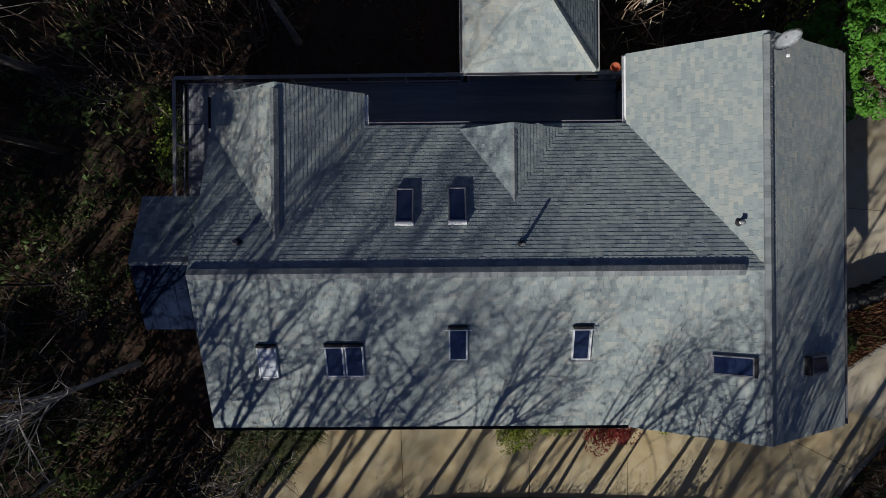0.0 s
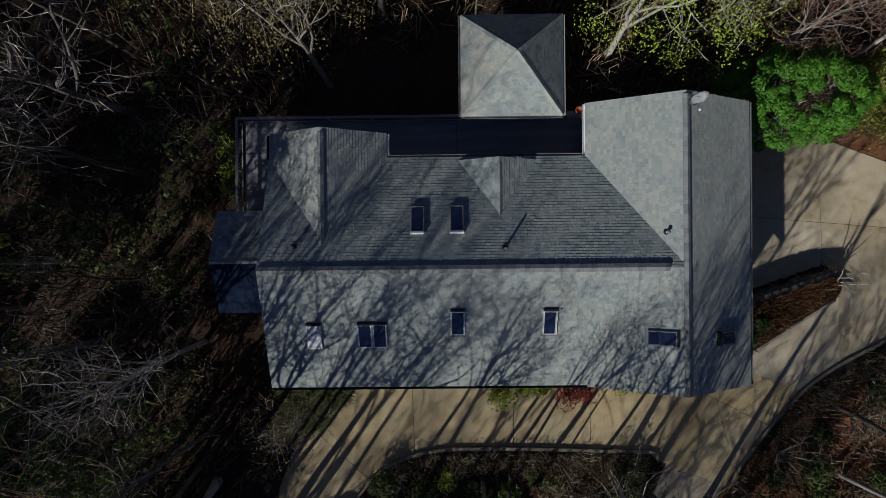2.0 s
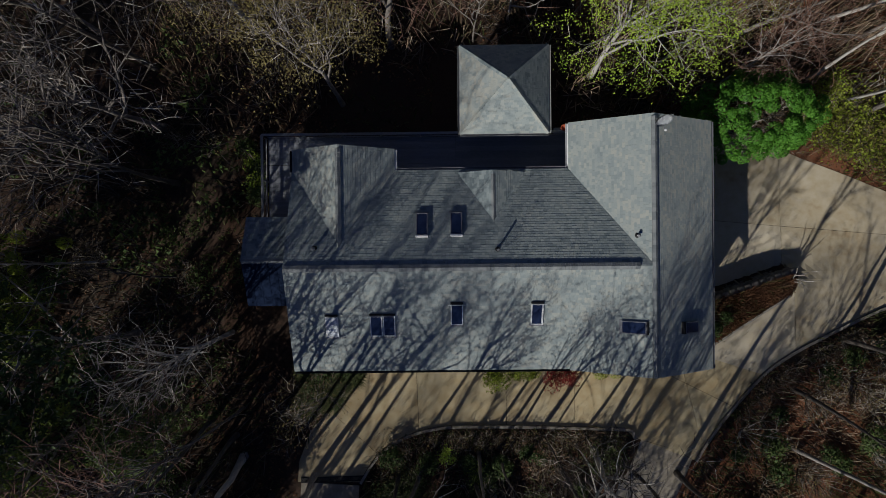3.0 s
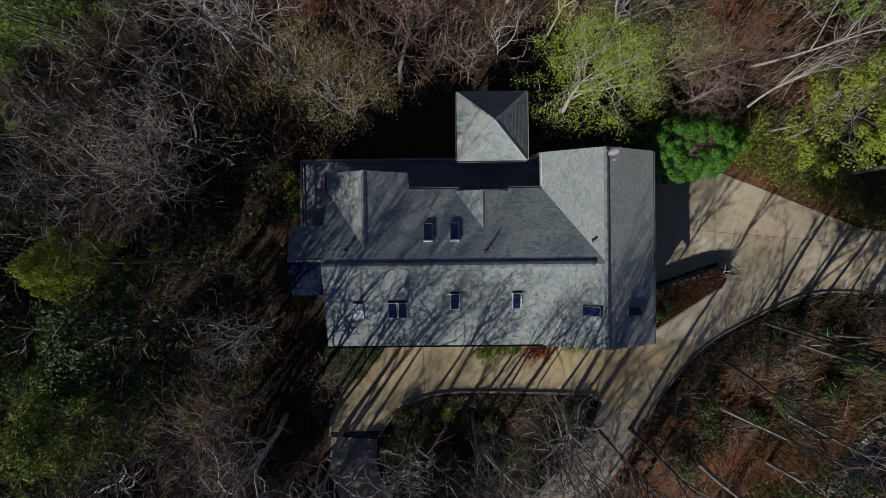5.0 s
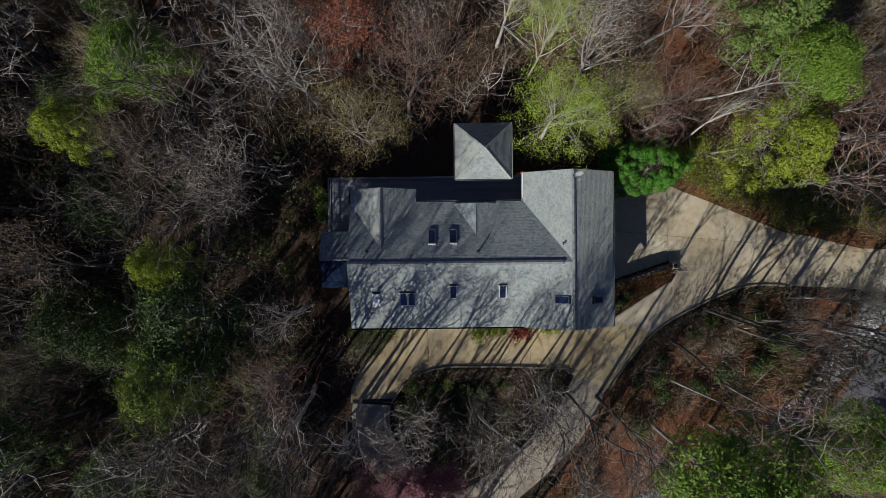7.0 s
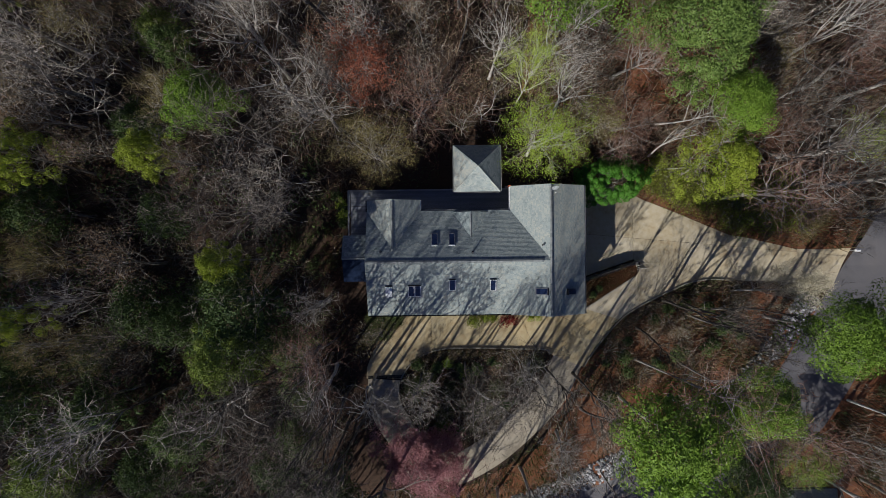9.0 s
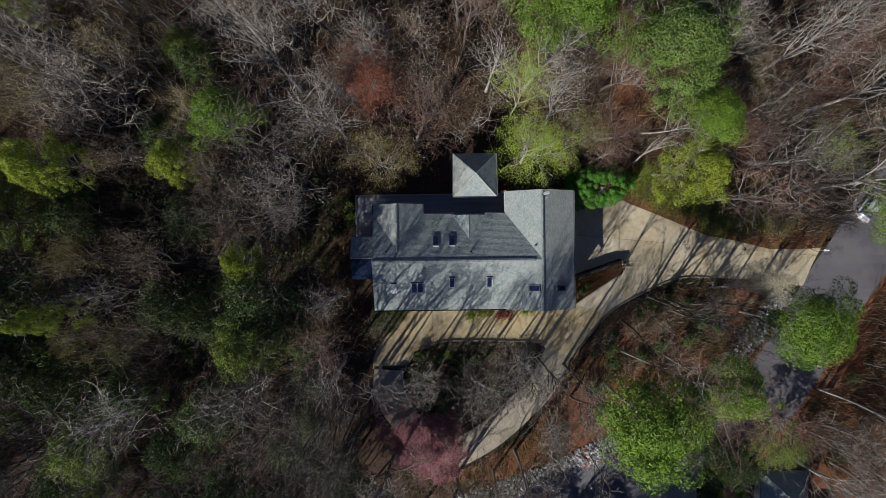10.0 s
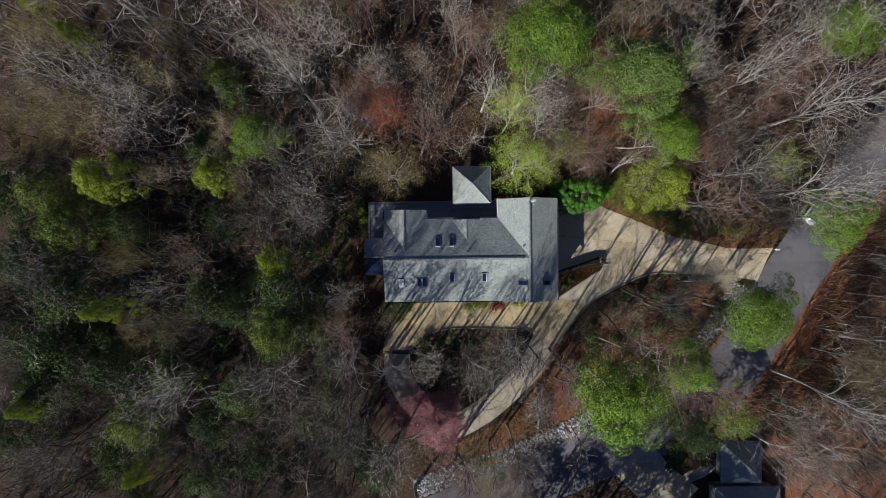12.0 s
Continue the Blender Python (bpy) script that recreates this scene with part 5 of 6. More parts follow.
GREEN_SHRUBS = Stand([shrub_template("shrub", 81, 1.1, 0.8, DARK_LEAF, 10, 90, 0.095, True)], "rounded dark green evergreen shrub", "shrub", "evergreen shrubs")
YELLOW_SHRUBS = Stand([shrub_template("shrub", 82, 1.1, 0.8, YELLOW_LEAF, 10, 260, 0.055, True)], "yellow-green clipped shrub beside the house", "shrub", "yellow shrubs")
RED_SHRUBS = Stand([shrub_template("shrub", 83, 1.2, 0.75, RED_LEAF, 10, 170, 0.055, True)], "red-leaved shrub under the eave", "shrub", "red shrubs")
BARE_SHRUBS = Stand([shrub_template("shrub", 84, 1.6, 1.2, OLIVE_LEAF, 18, 1, 0.08), shrub_template("shrub", 85, 1.3, 1.0, TAN_LEAF, 16, 2, 0.08)], "leafless twiggy shrub in brown leaf litter", "shrub", "bare shrubs")
GOLD_SHRUBS = Stand([shrub_template("shrub", 88, 1.5, 1.0, OLIVE_LEAF, 20, 9, 0.07)], "golden-brown twiggy shrub at the edge of the drive", "shrub", "golden shrubs")
OLIVE_SHRUBS = Stand([shrub_template("shrub", 87, 1.3, 0.9, GRASS, 16, 7, 0.09)], "straggling dull green shrub in the rough", "shrub", "dull green shrubs")
LIME_SHRUBS = Stand([shrub_template("shrub", 86, 1.2, 0.7, LIME_LEAF, 12, 7, 0.11)], "lime-green leafy shrub in the planted loop", "shrub", "lime shrubs")

# holly beside the court, pink tree at the loop
sk = Skeleton(91, 5.5, 1.05, 0.3, 0.08, 12, (6, 4, 3), 0.15, 0.12)
hr = random.Random(9)
hV, hF = [], []
for i in range(120):
    a, f = i * 2.399, (i + 0.5) / 120
    r = 3.0 * math.sqrt(f) * hr.uniform(0.85, 1.08) * (1 + 0.12 * math.sin(2 * a + 0.4) + 0.06 * math.sin(5 * a))
    x, y = math.cos(a) * r * 1.3, math.sin(a) * r * 0.9
    if (x - 0.3) ** 2 + (1.5 * y + 0.5) ** 2 < 0.8 or -2.0 < x < 0.2 and abs(y + 0.2 * x - 0.1) < 0.3:
        continue
    billow(hV, hF, Vector((x, y, 5.6 - 0.24 * r * r + hr.uniform(-0.7, 0.5))), hr.uniform(0.28, 0.52), hr, 300, 0.11)
holly = tree("holly_tree", sk, BARK, TWIG, HOLLY_LEAF, (hV, hF))
holly.matrix_basis = pose(17.6, 7.5, ground_z(17.6, 7.5), 0, 0, 0)
tagged(holly, "dense glossy green holly tree beside the court", "tree")
sk = Skeleton(92, 9, 0.9, 0.25, 0.08, 11, (7, 6, 4), 0.15, 0.12)
hV, hF = [], []
scatter_leaves(hV, hF, [t for t in sk.tips if hr.random() < 0.85], hr, 15, 0.2, 0.12)
pink = tree("flowering_tree", sk, BARK, RUSSET_TWIG, PINK_LEAF, (hV, hF))
pink.matrix_basis = pose(-3.1, -21.9, ground_z(-3.1, -21.9)) @ Matrix.Diagonal((1.08, 1.08, 0.72, 1))
tagged(pink, "pink-flowering tree over the loop drive", "tree")

for i, (x, y, s) in enumerate([(2.6, -7.5, 1.4), (3.9, -7.25, 0.95), (4.8, -7.25, 0.95), (8.9, -7.2, 0.85), (9.7, -7.15, 0.8)]):
    YELLOW_SHRUBS.add(0, x, y, s, i * 70)
for i, (x, y, s) in enumerate([(6.1, -7.5, 1.4), (6.9, -7.4, 1.2)]):
    RED_SHRUBS.add(0, x, y, s, i * 90)
for i, (x, y, s) in enumerate([(-6.4, -7.1, 1.0), (-7.6, -7.4, 1.1), (-8.2, -8.6, 0.9), (-1.6, -6.6, 0.6), (15.9, -4.9, 0.8), (16.6, -4.2, 0.7),
                               (1.0, -12.6, 1.0), (4.5, -12.0, 1.0), (-2.5, -14.5, 1.1), (3.4, -16.6, 1.3), (6.0, -16.8, 1.2), (19.6, -10.0, 1.0), (22.6, -7.6, 1.2), (24.0, -6.6, 1.2),
                               (26.0, -6.0, 1.1), (17.2, -12.4, 0.9), (-11.6, 3.4, 1.1), (-11.7, 4.9, 1.0), (-12.3, 6.4, 1.1)]):
    GREEN_SHRUBS.add(0, x, y, s, i * 47)
for i, (x, y, s) in enumerate([(-3.5, -15.3, 0.8), (-0.3, -12.2, 0.7), (1.6, -13.2, 0.8), (-11.9, 5.6, 0.8), (-11.6, 4.2, 0.9)]):
    LIME_SHRUBS.add(0, x, y, s, i * 64)
sr = random.Random(17)
for i, (x, y, s) in enumerate([(-7.0, -8.2, 1.0), (-8.4, -9.6, 1.1), (-9.4, -10.2, 1.2), (-7.9, -8.0, 1.2), (-9.6, -8.6, 1.2), (-9.9, -11.4, 1.0)]):
    BARE_SHRUBS.add(i, x, y, s, i * 58)
SAPLINGS.add(2, -7.2, -8.3, 0.72, 20)


def grass_template(seed, blades, r, h):
    """A tussock of narrow arching blades."""
    g = random.Random(seed)
    V, F = [], []
    for _ in range(blades):
        a, q = g.uniform(0, 6.283), r * math.sqrt(g.random())
        c = Vector((math.cos(a) * q, math.sin(a) * q, -0.03))
        e = a + g.gauss(0, 0.7)
        d = Vector((math.cos(e), math.sin(e), 0))
        n = Vector((-d.y, d.x, 0)) * 0.014
        t = h * g.uniform(0.5, 1.1)
        m = c + d * t * 0.25 + Vector((0, 0, t * 0.75))
        k = len(V)
        V += [c - n, c + n, m + n, m - n, m + d * t * 0.5 + Vector((0, 0, t * 0.05))]
        F += [(k, k + 1, k + 2, k + 3), (k + 3, k + 2, k + 4)]
    root = empty("tussock")
    tagged(solid("foliage", V, F, GRASS, root), kind="stuff")
    return root


TUSSOCKS = Stand([grass_template(5, 900, 0.55, 1.0)], "dull green tussock of arching grass in the corner bed", "grass", "tussocks")
for i, (x, y, s) in enumerate([(-6.0, -7.3, 1.0), (-6.8, -7.6, 1.1), (-7.6, -7.4, 1.2), (-7.2, -8.5, 1.1), (-8.1, -8.3, 1.0), (-8.6, -9.1, 0.9), (-8.3, -7.2, 1.0)]):
    TUSSOCKS.add(0, x, y, s, i * 51)
for k in range(46):
    t = sr.random()
    x = 16.5 + 16 * t
    y = -11.2 + 7.0 * min(1, t * 1.5) - sr.uniform(0.2, 7)
    (GREEN_SHRUBS if k % 3 == 0 else BARE_SHRUBS).add(k, x, y, sr.uniform(0.9, 1.7), k * 37)
bV, bF, made = [], [], 0
while made < 150:
    x, y = sr.uniform(-60, -12), sr.uniform(-38, 14)
    if free(x, y, []):
        for k in range(5):
            c = Vector((x + sr.gauss(0, 0.9), y + sr.gauss(0, 0.9), ground_z(x, y) + sr.uniform(0.3, 1.8)))
            billow(bV, bF, c, sr.uniform(0.5, 1.0), sr, 22, 0.24)
        made += 1
# dense dark brush added west of the house in place of deep shade
for k in range(70):
    x, y = sr.uniform(-18, -12.6), sr.uniform(-13, 2.5)
    billow(bV, bF, Vector((x, y, ground_z(x, y) + sr.uniform(0.1, 0.7))), sr.uniform(0.4, 0.8), sr, 60, 0.1)
tagged(solid("undershrubs", bV, bF, DARK_LEAF), "low dark green brush under the bare trees, some added in place of shade", "brush", kind="stuff")
made = 0
while made < 60:
    x, y = sr.uniform(-35, 48), sr.uniform(-32, 24)
    inside = -4 < x < 9.5 and -21 < y < -11.6 and all((x - p[0]) ** 2 + (y - p[1]) ** 2 > 5 for p in south_lane + west_loop)
    if inside or free(x, y, []):
        BARE_SHRUBS.add(made, x, y, sr.uniform(0.7, 1.5), sr.uniform(0, 360))
        made += 1
made = 0
while made < 44:
    x, y = sr.uniform(-4.5, 9.5), sr.uniform(-20.5, -11.6)
    if all((x - p[0]) ** 2 + (y - p[1]) ** 2 > 4.6 for p in south_lane + west_loop):
        (GREEN_SHRUBS if made % 3 == 0 else OLIVE_SHRUBS if made % 3 == 1 else BARE_SHRUBS).add(made, x, y, sr.uniform(0.7, 1.4), made * 71)
        made += 1
for k in range(26):
    (GREEN_SHRUBS if k % 3 else YELLOW_SHRUBS).add(0, sr.uniform(30.5, 36), sr.uniform(-30, -23.5), sr.uniform(1.0, 2.2), k * 49)
made = 0
while made < 70:
    x, y = sr.uniform(42, 66), sr.uniform(-32, 6)
    if free(x, y, []):
        (SAPLINGS if made % 3 == 0 else OLIVE_SHRUBS if made % 7 == 1 else BARE_SHRUBS).add(made, x, y, sr.uniform(0.8, 1.6), made * 71)
        made += 1
for k in range(20):
    BARE_SHRUBS.add(k, -1.5 + 0.6 * k, -11.25 - 0.15 * sr.random(), sr.uniform(0.5, 0.8), k * 40)
for k in range(12):
    p = EAST_EDGE[6 + k]
    BARE_SHRUBS.add(k, p[0] + 0.35, p[1] - 0.75, sr.uniform(0.5, 0.8), k * 40)


# ---- ground cover ----
def within(poly, x, y):
    inside = False
    for i in range(len(poly)):
        (x0, y0), (x1, y1) = poly[i - 1][:2], poly[i][:2]
        if (y0 > y) != (y1 > y) and x < x0 + (x1 - x0) * (y - y0) / (y1 - y0):
            inside = not inside
    return inside


def bare_soil(x, y):
    """Whether neither house, paving, lane nor road covers the ground."""
    if -11.6 < x < 14.4 and -6.6 < y < 7.2 or -1 < x < 6.6 and 6 < y < 12.6 or 14 < x < 21.5 and -7 < y < -1.4:
        return False
    if within(front, x, y) or within(court, x, y) or within(n_drive, x, y):
        return False
    if 34.5 < x < 45.5 and y < -26:
        return False
    lanes = south_lane + west_loop
    return all((x - p[0]) ** 2 + (y - p[1]) ** 2 > 3.8 for p in lanes) and all((x - p[0]) ** 2 + (y - p[1]) ** 2 > 17 for p in road_line)


def cover(name, label, mat, boxes, count, size, seed, tall=0.0, category="leaves"):
    """Fallen leaves (tall = 0) or blades of rough growth, strewn over plan boxes."""
    r = random.Random(seed)
    V, F = [], []
    weights = [(b[1] - b[0]) * (b[3] - b[2]) for b in boxes]
    while len(F) < count * 2:
        b = r.choices(boxes, weights)[0]
        x, y = r.uniform(b[0], b[1]), r.uniform(b[2], b[3])
        bed = 14.4 < x < 20.4 and -6.2 + (x - 15) * 0.64 < y < -3.7 + (x - 14.2) * 0.33
        if not (bed or bare_soil(x, y)):
            continue
        if noise.noise((x * 0.16, y * 0.16, seed)) < -0.12:
            continue
        z = ground_z(x, y)
        a = r.uniform(0, 6.28)
        d = Vector((math.cos(a), math.sin(a), 0))
        e = Vector((-d.y, d.x, 0))
        s = size * r.uniform(0.6, 1.4)
        k = len(V)
        c = Vector((x, y, z + 0.02))
        if tall:
            h = tall * r.uniform(0.4, 1.2)
            tip = c + d * h * r.uniform(0.2, 0.9) + Vector((0, 0, h))
            V += [c - e * s * 0.2, c + e * s * 0.2, tip + e * s * 0.12, tip - e * s * 0.12]
        else:
            up = Vector((0, 0, s * r.uniform(0.1, 0.7)))
            V += [c - d * s * 0.5, c - e * s * 0.35 + up, c + d * s * 0.5 + up * r.random(), c + e * s * 0.35]
        F += [(k, k + 1, k + 2), (k, k + 2, k + 3)]
    tagged(solid(name, V, F, mat), label, category, kind="stuff")


WOODS = [(-62, -10, -38, 34), (-12, 52, 5, 32), (10, 46, -26, -2), (-10, 14, -32, -9), (42, 64, -32, 8), (14.3, 20.4, -6.2, -1.7)]
BANKS = [(14, 46, -16, -2), (14, 48, 0, 12), (-6, 14, -30, -10), (20, 44, -24, -8)]
cover("leaf_litter", "dry red-brown fallen leaves on the woodland floor", LITTER, WOODS, 50000, 0.16, 3)
cover("bank_litter", "thick red-brown leaf litter on the banks by the drives", LITTER, BANKS, 36000, 0.1, 13)
cover("undergrowth", "tangled dry undergrowth between the trees", BRUSH, [(-62, -10, 7, 34), (-12, 52, 5, 32), (42, 64, -32, 8)], 30000, 0.15, 4, 1.5, "undergrowth")
# blade colour darkened to stand for shade under the western trees
cover("dark_undergrowth", "leafless undergrowth coloured dark for the shade under the western trees", SHADE_DARK_TWIG, [(-62, -11, -38, 7)], 18000, 0.12, 34, 1.3, "undergrowth")
cover("slope_brush", "pale brown brush on the wooded slope", BRUSH, [(9, 52, 8, 34)], 18000, 0.14, 24, 1.8, "undergrowth")
cover("bank_brush", "dry twiggy brush on the banks by the drives", BRUSH, BANKS, 11000, 0.1, 14, 0.8, "undergrowth")
cover("rough_grass", "patches of rough green growth under the trees", GRASS, WOODS, 24000, 0.17, 6, 0.6, "grass")
cover("bank_grass", "patches of dull green growth on the banks", GRASS, BANKS, 16000, 0.1, 16, 0.5, "grass")
# the strip's dark colour stands for shade west of the house
tagged(draped("soil_path", strip(smooth_line([(-9.6, 10.8), (-12.0, 6.0), (-12.9, 1.0), (-12.8, -4.5), (-11.6, -7.5)], 4), 1.7), 0.02, 0.1, SHADE_DARK_SOIL), "strip of brown soil beside the house, darkened for shade", "ground", kind="structure")
draped("straw_bank", [(13.5, -14), (19, -9), (23, -6.6), (28, -4.8), (33, -4.6), (41, -5.6)] + offset_line(road_line, -3.7)[22:48] + [(-2, -27.5), (3, -25.6), (10, -21.5)], 0.02, 0.05, STRAW)
tagged(scene.objects["straw_bank"], "bank of red-brown leaf straw beside the road", "ground", kind="structure")
draped("straw_verge", offset_line(road_line, 3.7)[:37] + [(37.5, -25.5), (43, -31), (50, -44), (75, -46)], 0.03, 0.2, STRAW)
tagged(scene.objects["straw_verge"], "wooded verge of red-brown leaf straw", "ground", kind="structure")
draped("straw_slope", [(8, 14), (13, 9.5)] + NORTH_EDGE[:9][::-1] + [(48, 8), (50, 30), (10, 34)], 0.03, 0.2, STRAW)
tagged(scene.objects["straw_slope"], "wooded slope of red-brown leaf straw", "ground", kind="structure")


def rip_rap():
    r = random.Random(8)
    V, F = [], []
    base = [(-1, -1, 0), (1, -1, 0), (1, 1, 0), (-1, 1, 0), (-0.6, -0.5, 0.8), (0.6, -0.6, 0.9), (0.5, 0.6, 0.75), (-0.5, 0.5, 0.95)]
    for line, wd, n in (([(-5, -33.2), (4, -30), (13, -26.4), (20, -23.2)], 2.6, 1500), ([(29.6, -18.6), (33, -14.6), (37.5, -9.0), (40.0, -5.2)], 2.4, 900)):
        pts = smooth_line(line, 8)
        for _ in range(n):
            k = r.randrange(len(pts) - 1)
            p = Vector(pts[k]).lerp(Vector(pts[k + 1]), r.random())
            d = (Vector(pts[k + 1]) - Vector(pts[k])).normalized()
            o = r.uniform(-0.5, 0.5) * wd
            x, y = p.x - d.y * o, p.y + d.x * o
            s = r.uniform(0.1, 0.24)
            m = pose(x, y, ground_z(x, y), r.uniform(-30, 30), r.uniform(-30, 30), r.uniform(0, 360))
            q = len(V)
            V += [m @ Vector((v[0] * s * r.uniform(0.7, 1.2), v[1] * s * r.uniform(0.7, 1.2), v[2] * s * 1.2)) for v in base]
            F += [(q + 4, q + 5, q + 6, q + 7)] + [(q + i, q + (i + 1) % 4, q + 4 + (i + 1) % 4, q + 4 + i) for i in range(4)]
    tagged(solid("rip_rap", V, F, ROCK), "bank of broken pale stones above the road", "rocks", kind="stuff")


rip_rap()


def bed_cover():
    """Low red-brown and green growth that fills the bed by the court."""
    r = random.Random(12)
    V, F = [], []
    while len(F) < 26000:
        x = r.uniform(14.3, 20.8)
        lo, hi = max(-6.3, -6.35 + (x - 15.0) * 0.64), -3.9 + (x - 14.2) * 0.336
        y = r.uniform(lo, hi)
        c = Vector((x, y, ground_z(x, y) + 0.02))
        a = r.uniform(0, 6.28)
        d, h, s = Vector((math.cos(a), math.sin(a), 0)), r.uniform(0.04, 0.3), r.uniform(0.02, 0.05)
        k = len(V)
        tip = c + d * h * 0.6 + Vector((0, 0, h))
        e = Vector((-d.y, d.x, 0)) * s
        V += [c - e * 0.3, c + e * 0.3, tip + e * 0.5, tip - e * 0.5]
        F += [(k, k + 1, k + 2), (k, k + 2, k + 3)]
    tagged(solid("bed_planting", V, F, LITTER), "low red-brown ground cover in the bed by the wall", "planting", kind="stuff")


bed_cover()
vine = tagged(empty("leafless_bush", 21.0, -1.9, ground_z(21.0, -1.9)), "leafless crooked bush at the end of the wall", "bush")
vV, vF = [], []
vr = random.Random(4)
for i in range(9):
    p, d = Vector((vr.uniform(-0.15, 0.15), vr.uniform(-0.15, 0.15), 0)), Vector((vr.uniform(-0.5, 0.6), vr.uniform(-0.4, 0.7), 1)).normalized()
    pts, rad = [p], [0.035]
    for k in range(5):
        d = (d + Vector((vr.uniform(-0.4, 0.4), vr.uniform(-0.4, 0.4), 0.05))).normalized()
        p = p + d * 0.32
        pts.append(p)
        rad.append(0.03 * (1 - k / 5) if k < 4 else 0)
    tube(vV, vF, pts, rad, 4)
solid("stem", vV, vF, PALE_BARK, vine, smooth=True)
for k in range(30):
    p = Vector(NORTH_EDGE[2 + k % 6]).lerp(Vector(NORTH_EDGE[3 + k % 6]), sr.random())
    BARE_SHRUBS.add(k, p.x + sr.uniform(0.2, 2), p.y + sr.uniform(1.2, 5), sr.uniform(0.9, 1.7), k * 53)


for k in range(22):
    x = sr.uniform(23, 41)
    y = 5.3 - (x - 22.5) * 0.38 + sr.uniform(0.7, 4) if x < 33.4 else 1.0 + sr.uniform(0.3, 3)
    GOLD_SHRUBS.add(0, x, y, sr.uniform(0.8, 1.5), k * 67)


OLIVE_BANK = Stand([shrub_template("shrub", 89, 1.6, 1.1, YELLOW_LEAF, 22, 6, 0.09)], "twiggy shrub in yellow-green bud beside the court", "shrub", "budding shrubs")
ORANGE_SHRUBS = Stand([shrub_template("shrub", 90, 1.5, 1.1, BUD_LEAF, 22, 12, 0.09)], "orange-leaved shrub on the bank by the drive", "shrub", "orange shrubs")
for k in range(34):
    x = sr.uniform(22.5, 37)
    y = max(1.4, 5.6 - (x - 22.5) * 0.38) + sr.uniform(0.6, 5.5)
    (OLIVE_BANK if k % 3 else GOLD_SHRUBS).add(0, x, y, sr.uniform(1.0, 1.9), k * 41)
for i, (x, y, s) in enumerate([(36.0, 5.0, 1.5), (35.2, 4.2, 1.1), (36.8, 4.4, 1.2)]):
    ORANGE_SHRUBS.add(0, x, y, s, i * 80)


# ---- parked cars, mail box, the neighbour's house ----
def car(x, y, turn, paint, label):
    z = ground_z(x, y) + 0.04
    root = tagged(empty("car", x, y, z), label, "car")
    root.matrix_basis = pose(x, y, z, 0, 0, turn)
    bm = box_bm(-0.9, 0.9, -2.25, 2.25, 0.28, 0.82)
    bmesh.ops.bevel(bm, geom=bm.edges[:], offset=0.14, segments=3, affect="EDGES")
    part("body", bm, paint, root, smooth=True)
    bm = box_bm(-0.78, 0.78, -1.7, 0.95, 0.8, 1.42)
    for v in bm.verts:
        if v.co.z > 1.2:
            v.co.x *= 0.78
            v.co.y = v.co.y * 0.66 - 0.1
    bmesh.ops.bevel(bm, geom=bm.edges[:], offset=0.06, segments=2, affect="EDGES")
    part("cabin_glass", bm, GLASS, root, smooth=True)
    bm = box_bm(-0.6, 0.6, -1.15, 0.42, 1.4, 1.46, 0.025)
    part("roof_panel", bm, paint, root)
    for sx in (-0.84, 0.84):
        for sy in (-1.4, 1.42):
            bm = bmesh.new()
            bmesh.ops.create_cone(bm, cap_ends=True, segments=20, radius1=0.33, radius2=0.33, depth=0.2)
            wheel = part("wheel", bm, TYRE, root)
            wheel.matrix_basis = pose(sx, sy, 0.33, 0, 90, 0)
    for sx in (-0.62, 0.62):
        part("headlight", box_bm(sx - 0.18, sx + 0.18, 2.17, 2.27, 0.55, 0.68, 0.02), WHITE, root)
        part("tail_light", box_bm(sx - 0.15, sx + 0.15, -2.27, -2.17, 0.58, 0.72, 0.02), RED_LEAF, root)


car(49.9, 5.0, -38, CAR_SILVER, "silver parked car on the lane half under a tree")

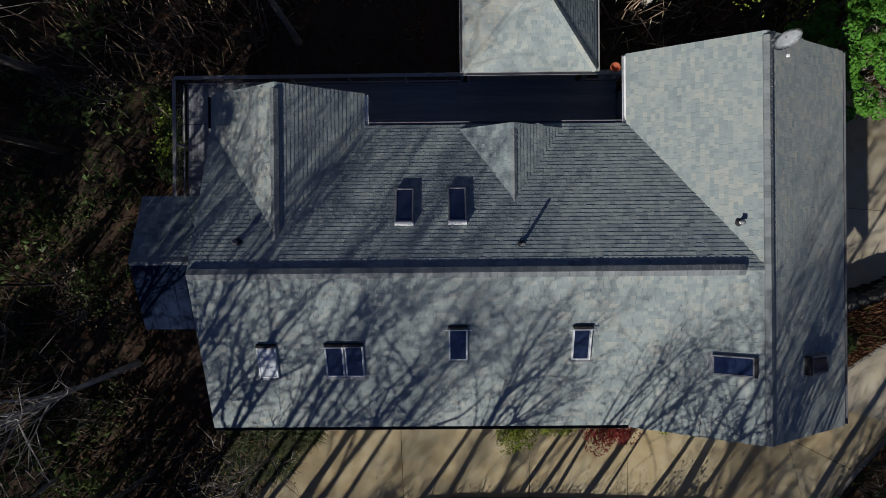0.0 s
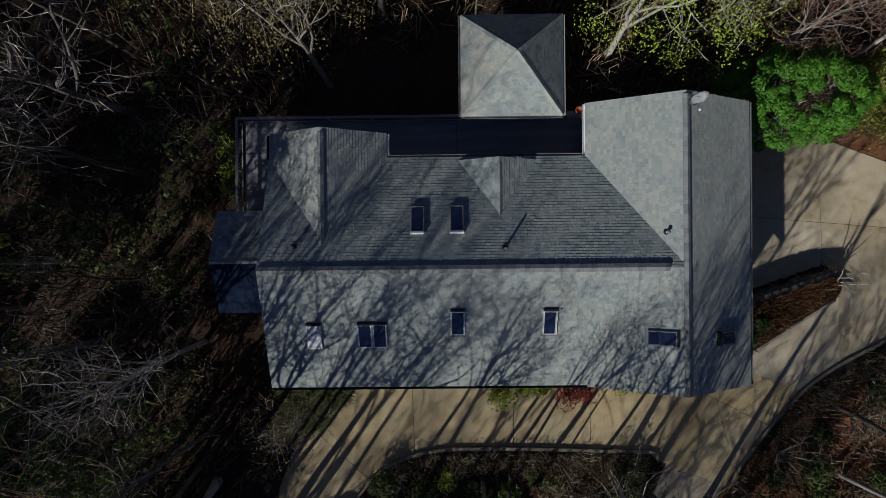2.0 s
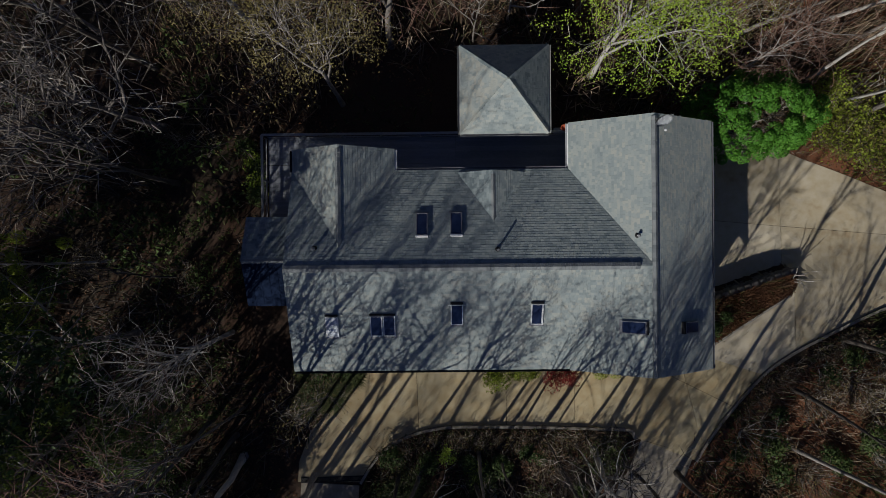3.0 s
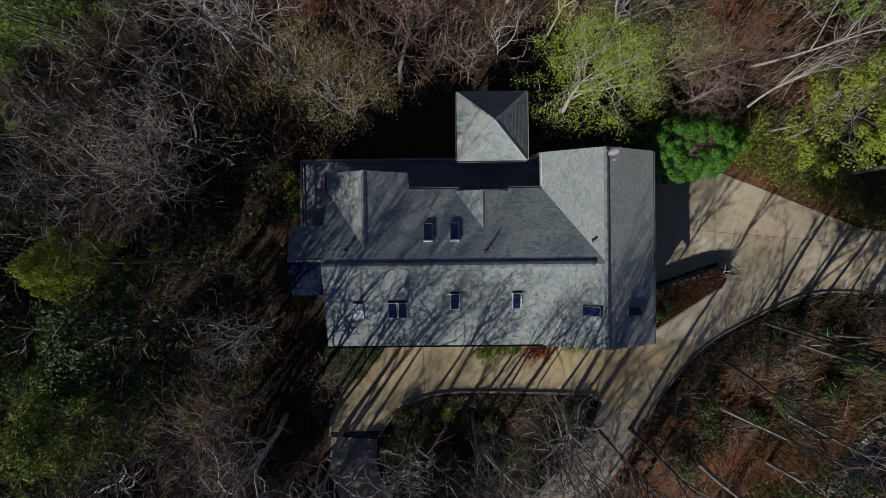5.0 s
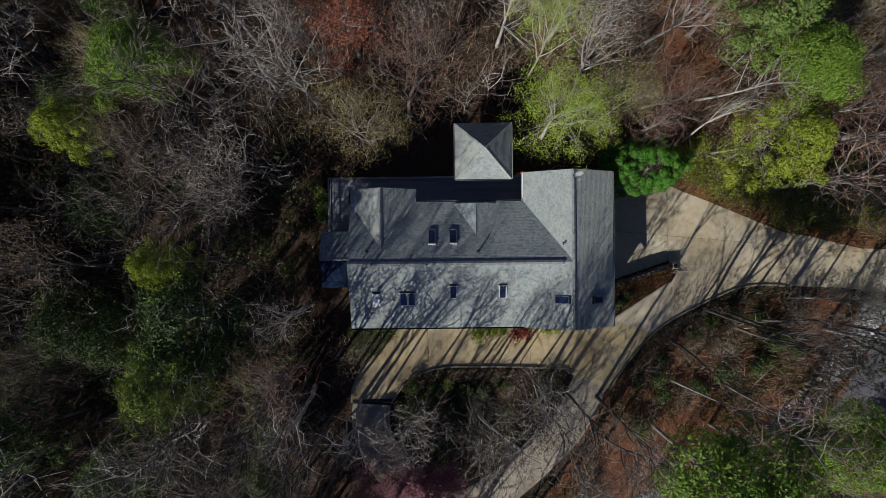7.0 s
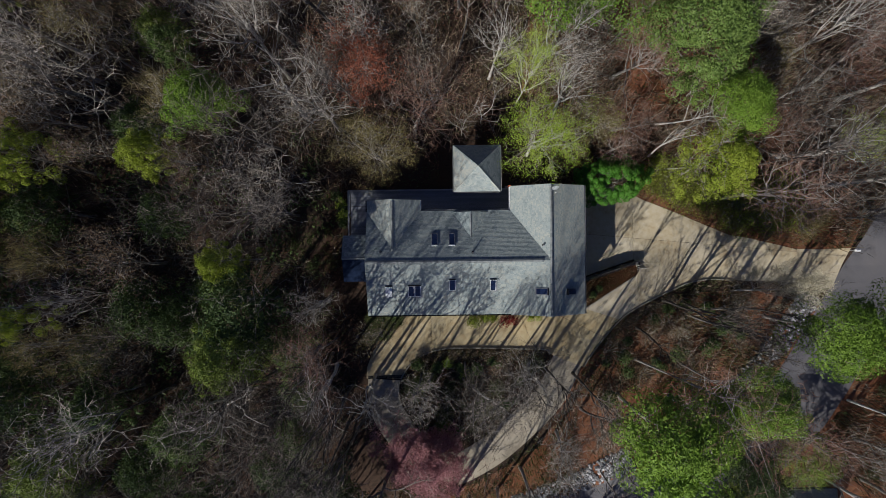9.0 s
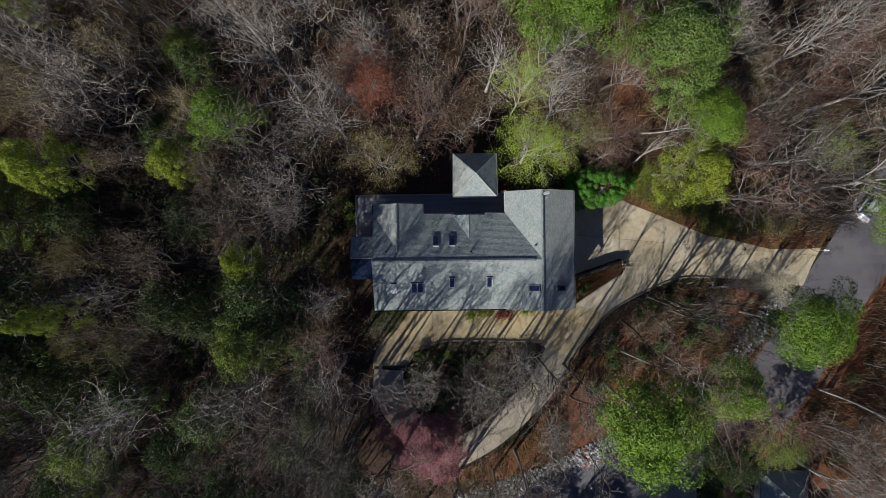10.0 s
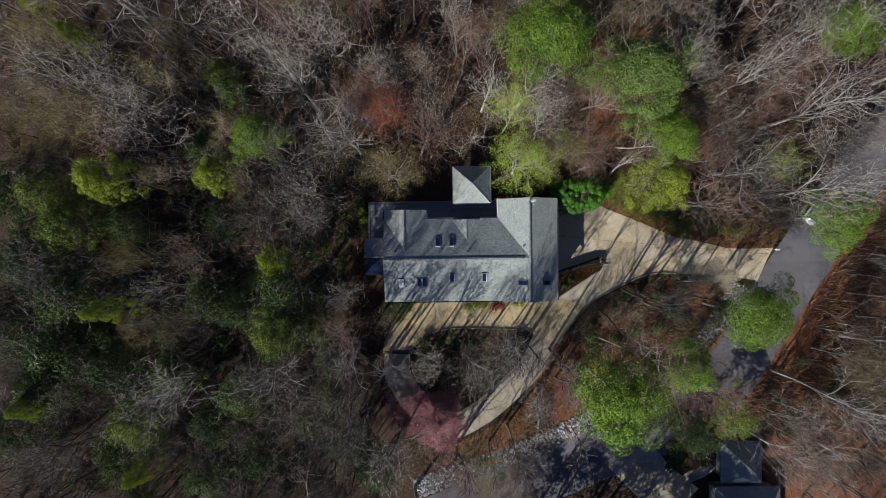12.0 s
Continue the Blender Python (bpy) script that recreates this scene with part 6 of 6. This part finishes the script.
box = tagged(empty("mail_box", 44.3, -0.35, ground_z(44.3, -0.35)), "white mail box on a post at the drive end", "mail box")
part("post", box_bm(-0.05, 0.05, -0.05, 0.05, -0.2, 1.05), RAILWOOD, box)
bm = box_bm(-0.28, 0.28, -0.11, 0.11, 1.05, 1.3)
bmesh.ops.bevel(bm, geom=[e for e in bm.edges if all(v.co.z > 1.2 for v in e.verts)], offset=0.08, segments=3, affect="EDGES")
part("box_body", bm, WHITE, box)

tagged(draped("neighbour_path", strip(smooth_line([(32.3, -33.5), (33.2, -32.3), (35.1, -31.5), (36.4, -30.4)], 4), 1.5), 0.05, 0.12, OLD_CONCRETE), "curved grey concrete path to the neighbouring house", "path", kind="structure")
nb = tagged(empty("neighbour_house", 38, -35.5, ground_z(38, -35.5)), "neighbouring house with a hipped grey shingle roof", "house")
for k, (x0, x1, y0, y1, e, top) in enumerate(((35.6, 44.4, -40.2, -32.4, 4.9, 8.0), (36.6, 42.2, -32.2, -26.4, 4.4, 8.0))):
    cx, cy = (x0 + x1) / 2, (y0 + y1) / 2
    g = (top - e) / ((y1 - y0) / 2)
    hw = (y1 - y0) / 2
    r0, r1 = x0 + hw, x1 - hw
    if r1 < r0:
        r0 = r1 = cx
    ga = (top - e) / (r0 - x0)
    roof_slope("roof_slope", Plane(0, g, e - g * y0), [(x0, y0), (x1, y0), (r1, cy), (r0, cy)], nb, 50 + 4 * k, 0.15, hipped=True)
    roof_slope("roof_slope", Plane(0, -g, e + g * y1), [(x1, y1), (x0, y1), (r0, cy), (r1, cy)], nb, 51 + 4 * k, 0.15, hipped=True)
    roof_slope("roof_slope", Plane(ga, 0, e - ga * x0), [(x0, y1), (x0, y0), (r0, cy)], nb, 52 + 4 * k, 0.15, hipped=True)
    roof_slope("roof_slope", Plane(-ga, 0, e + ga * x1), [(x1, y0), (x1, y1), (r1, cy)], nb, 53 + 4 * k, 0.15, hipped=True)
    wall_shell("wall", [(x0 + 0.4, y0 + 0.4), (x1 - 0.4, y0 + 0.4), (x1 - 0.4, y1 - 0.4), (x0 + 0.4, y1 - 0.4)], ground_z(cx, cy) - 0.5, [e + 0.05] * 4, nb)
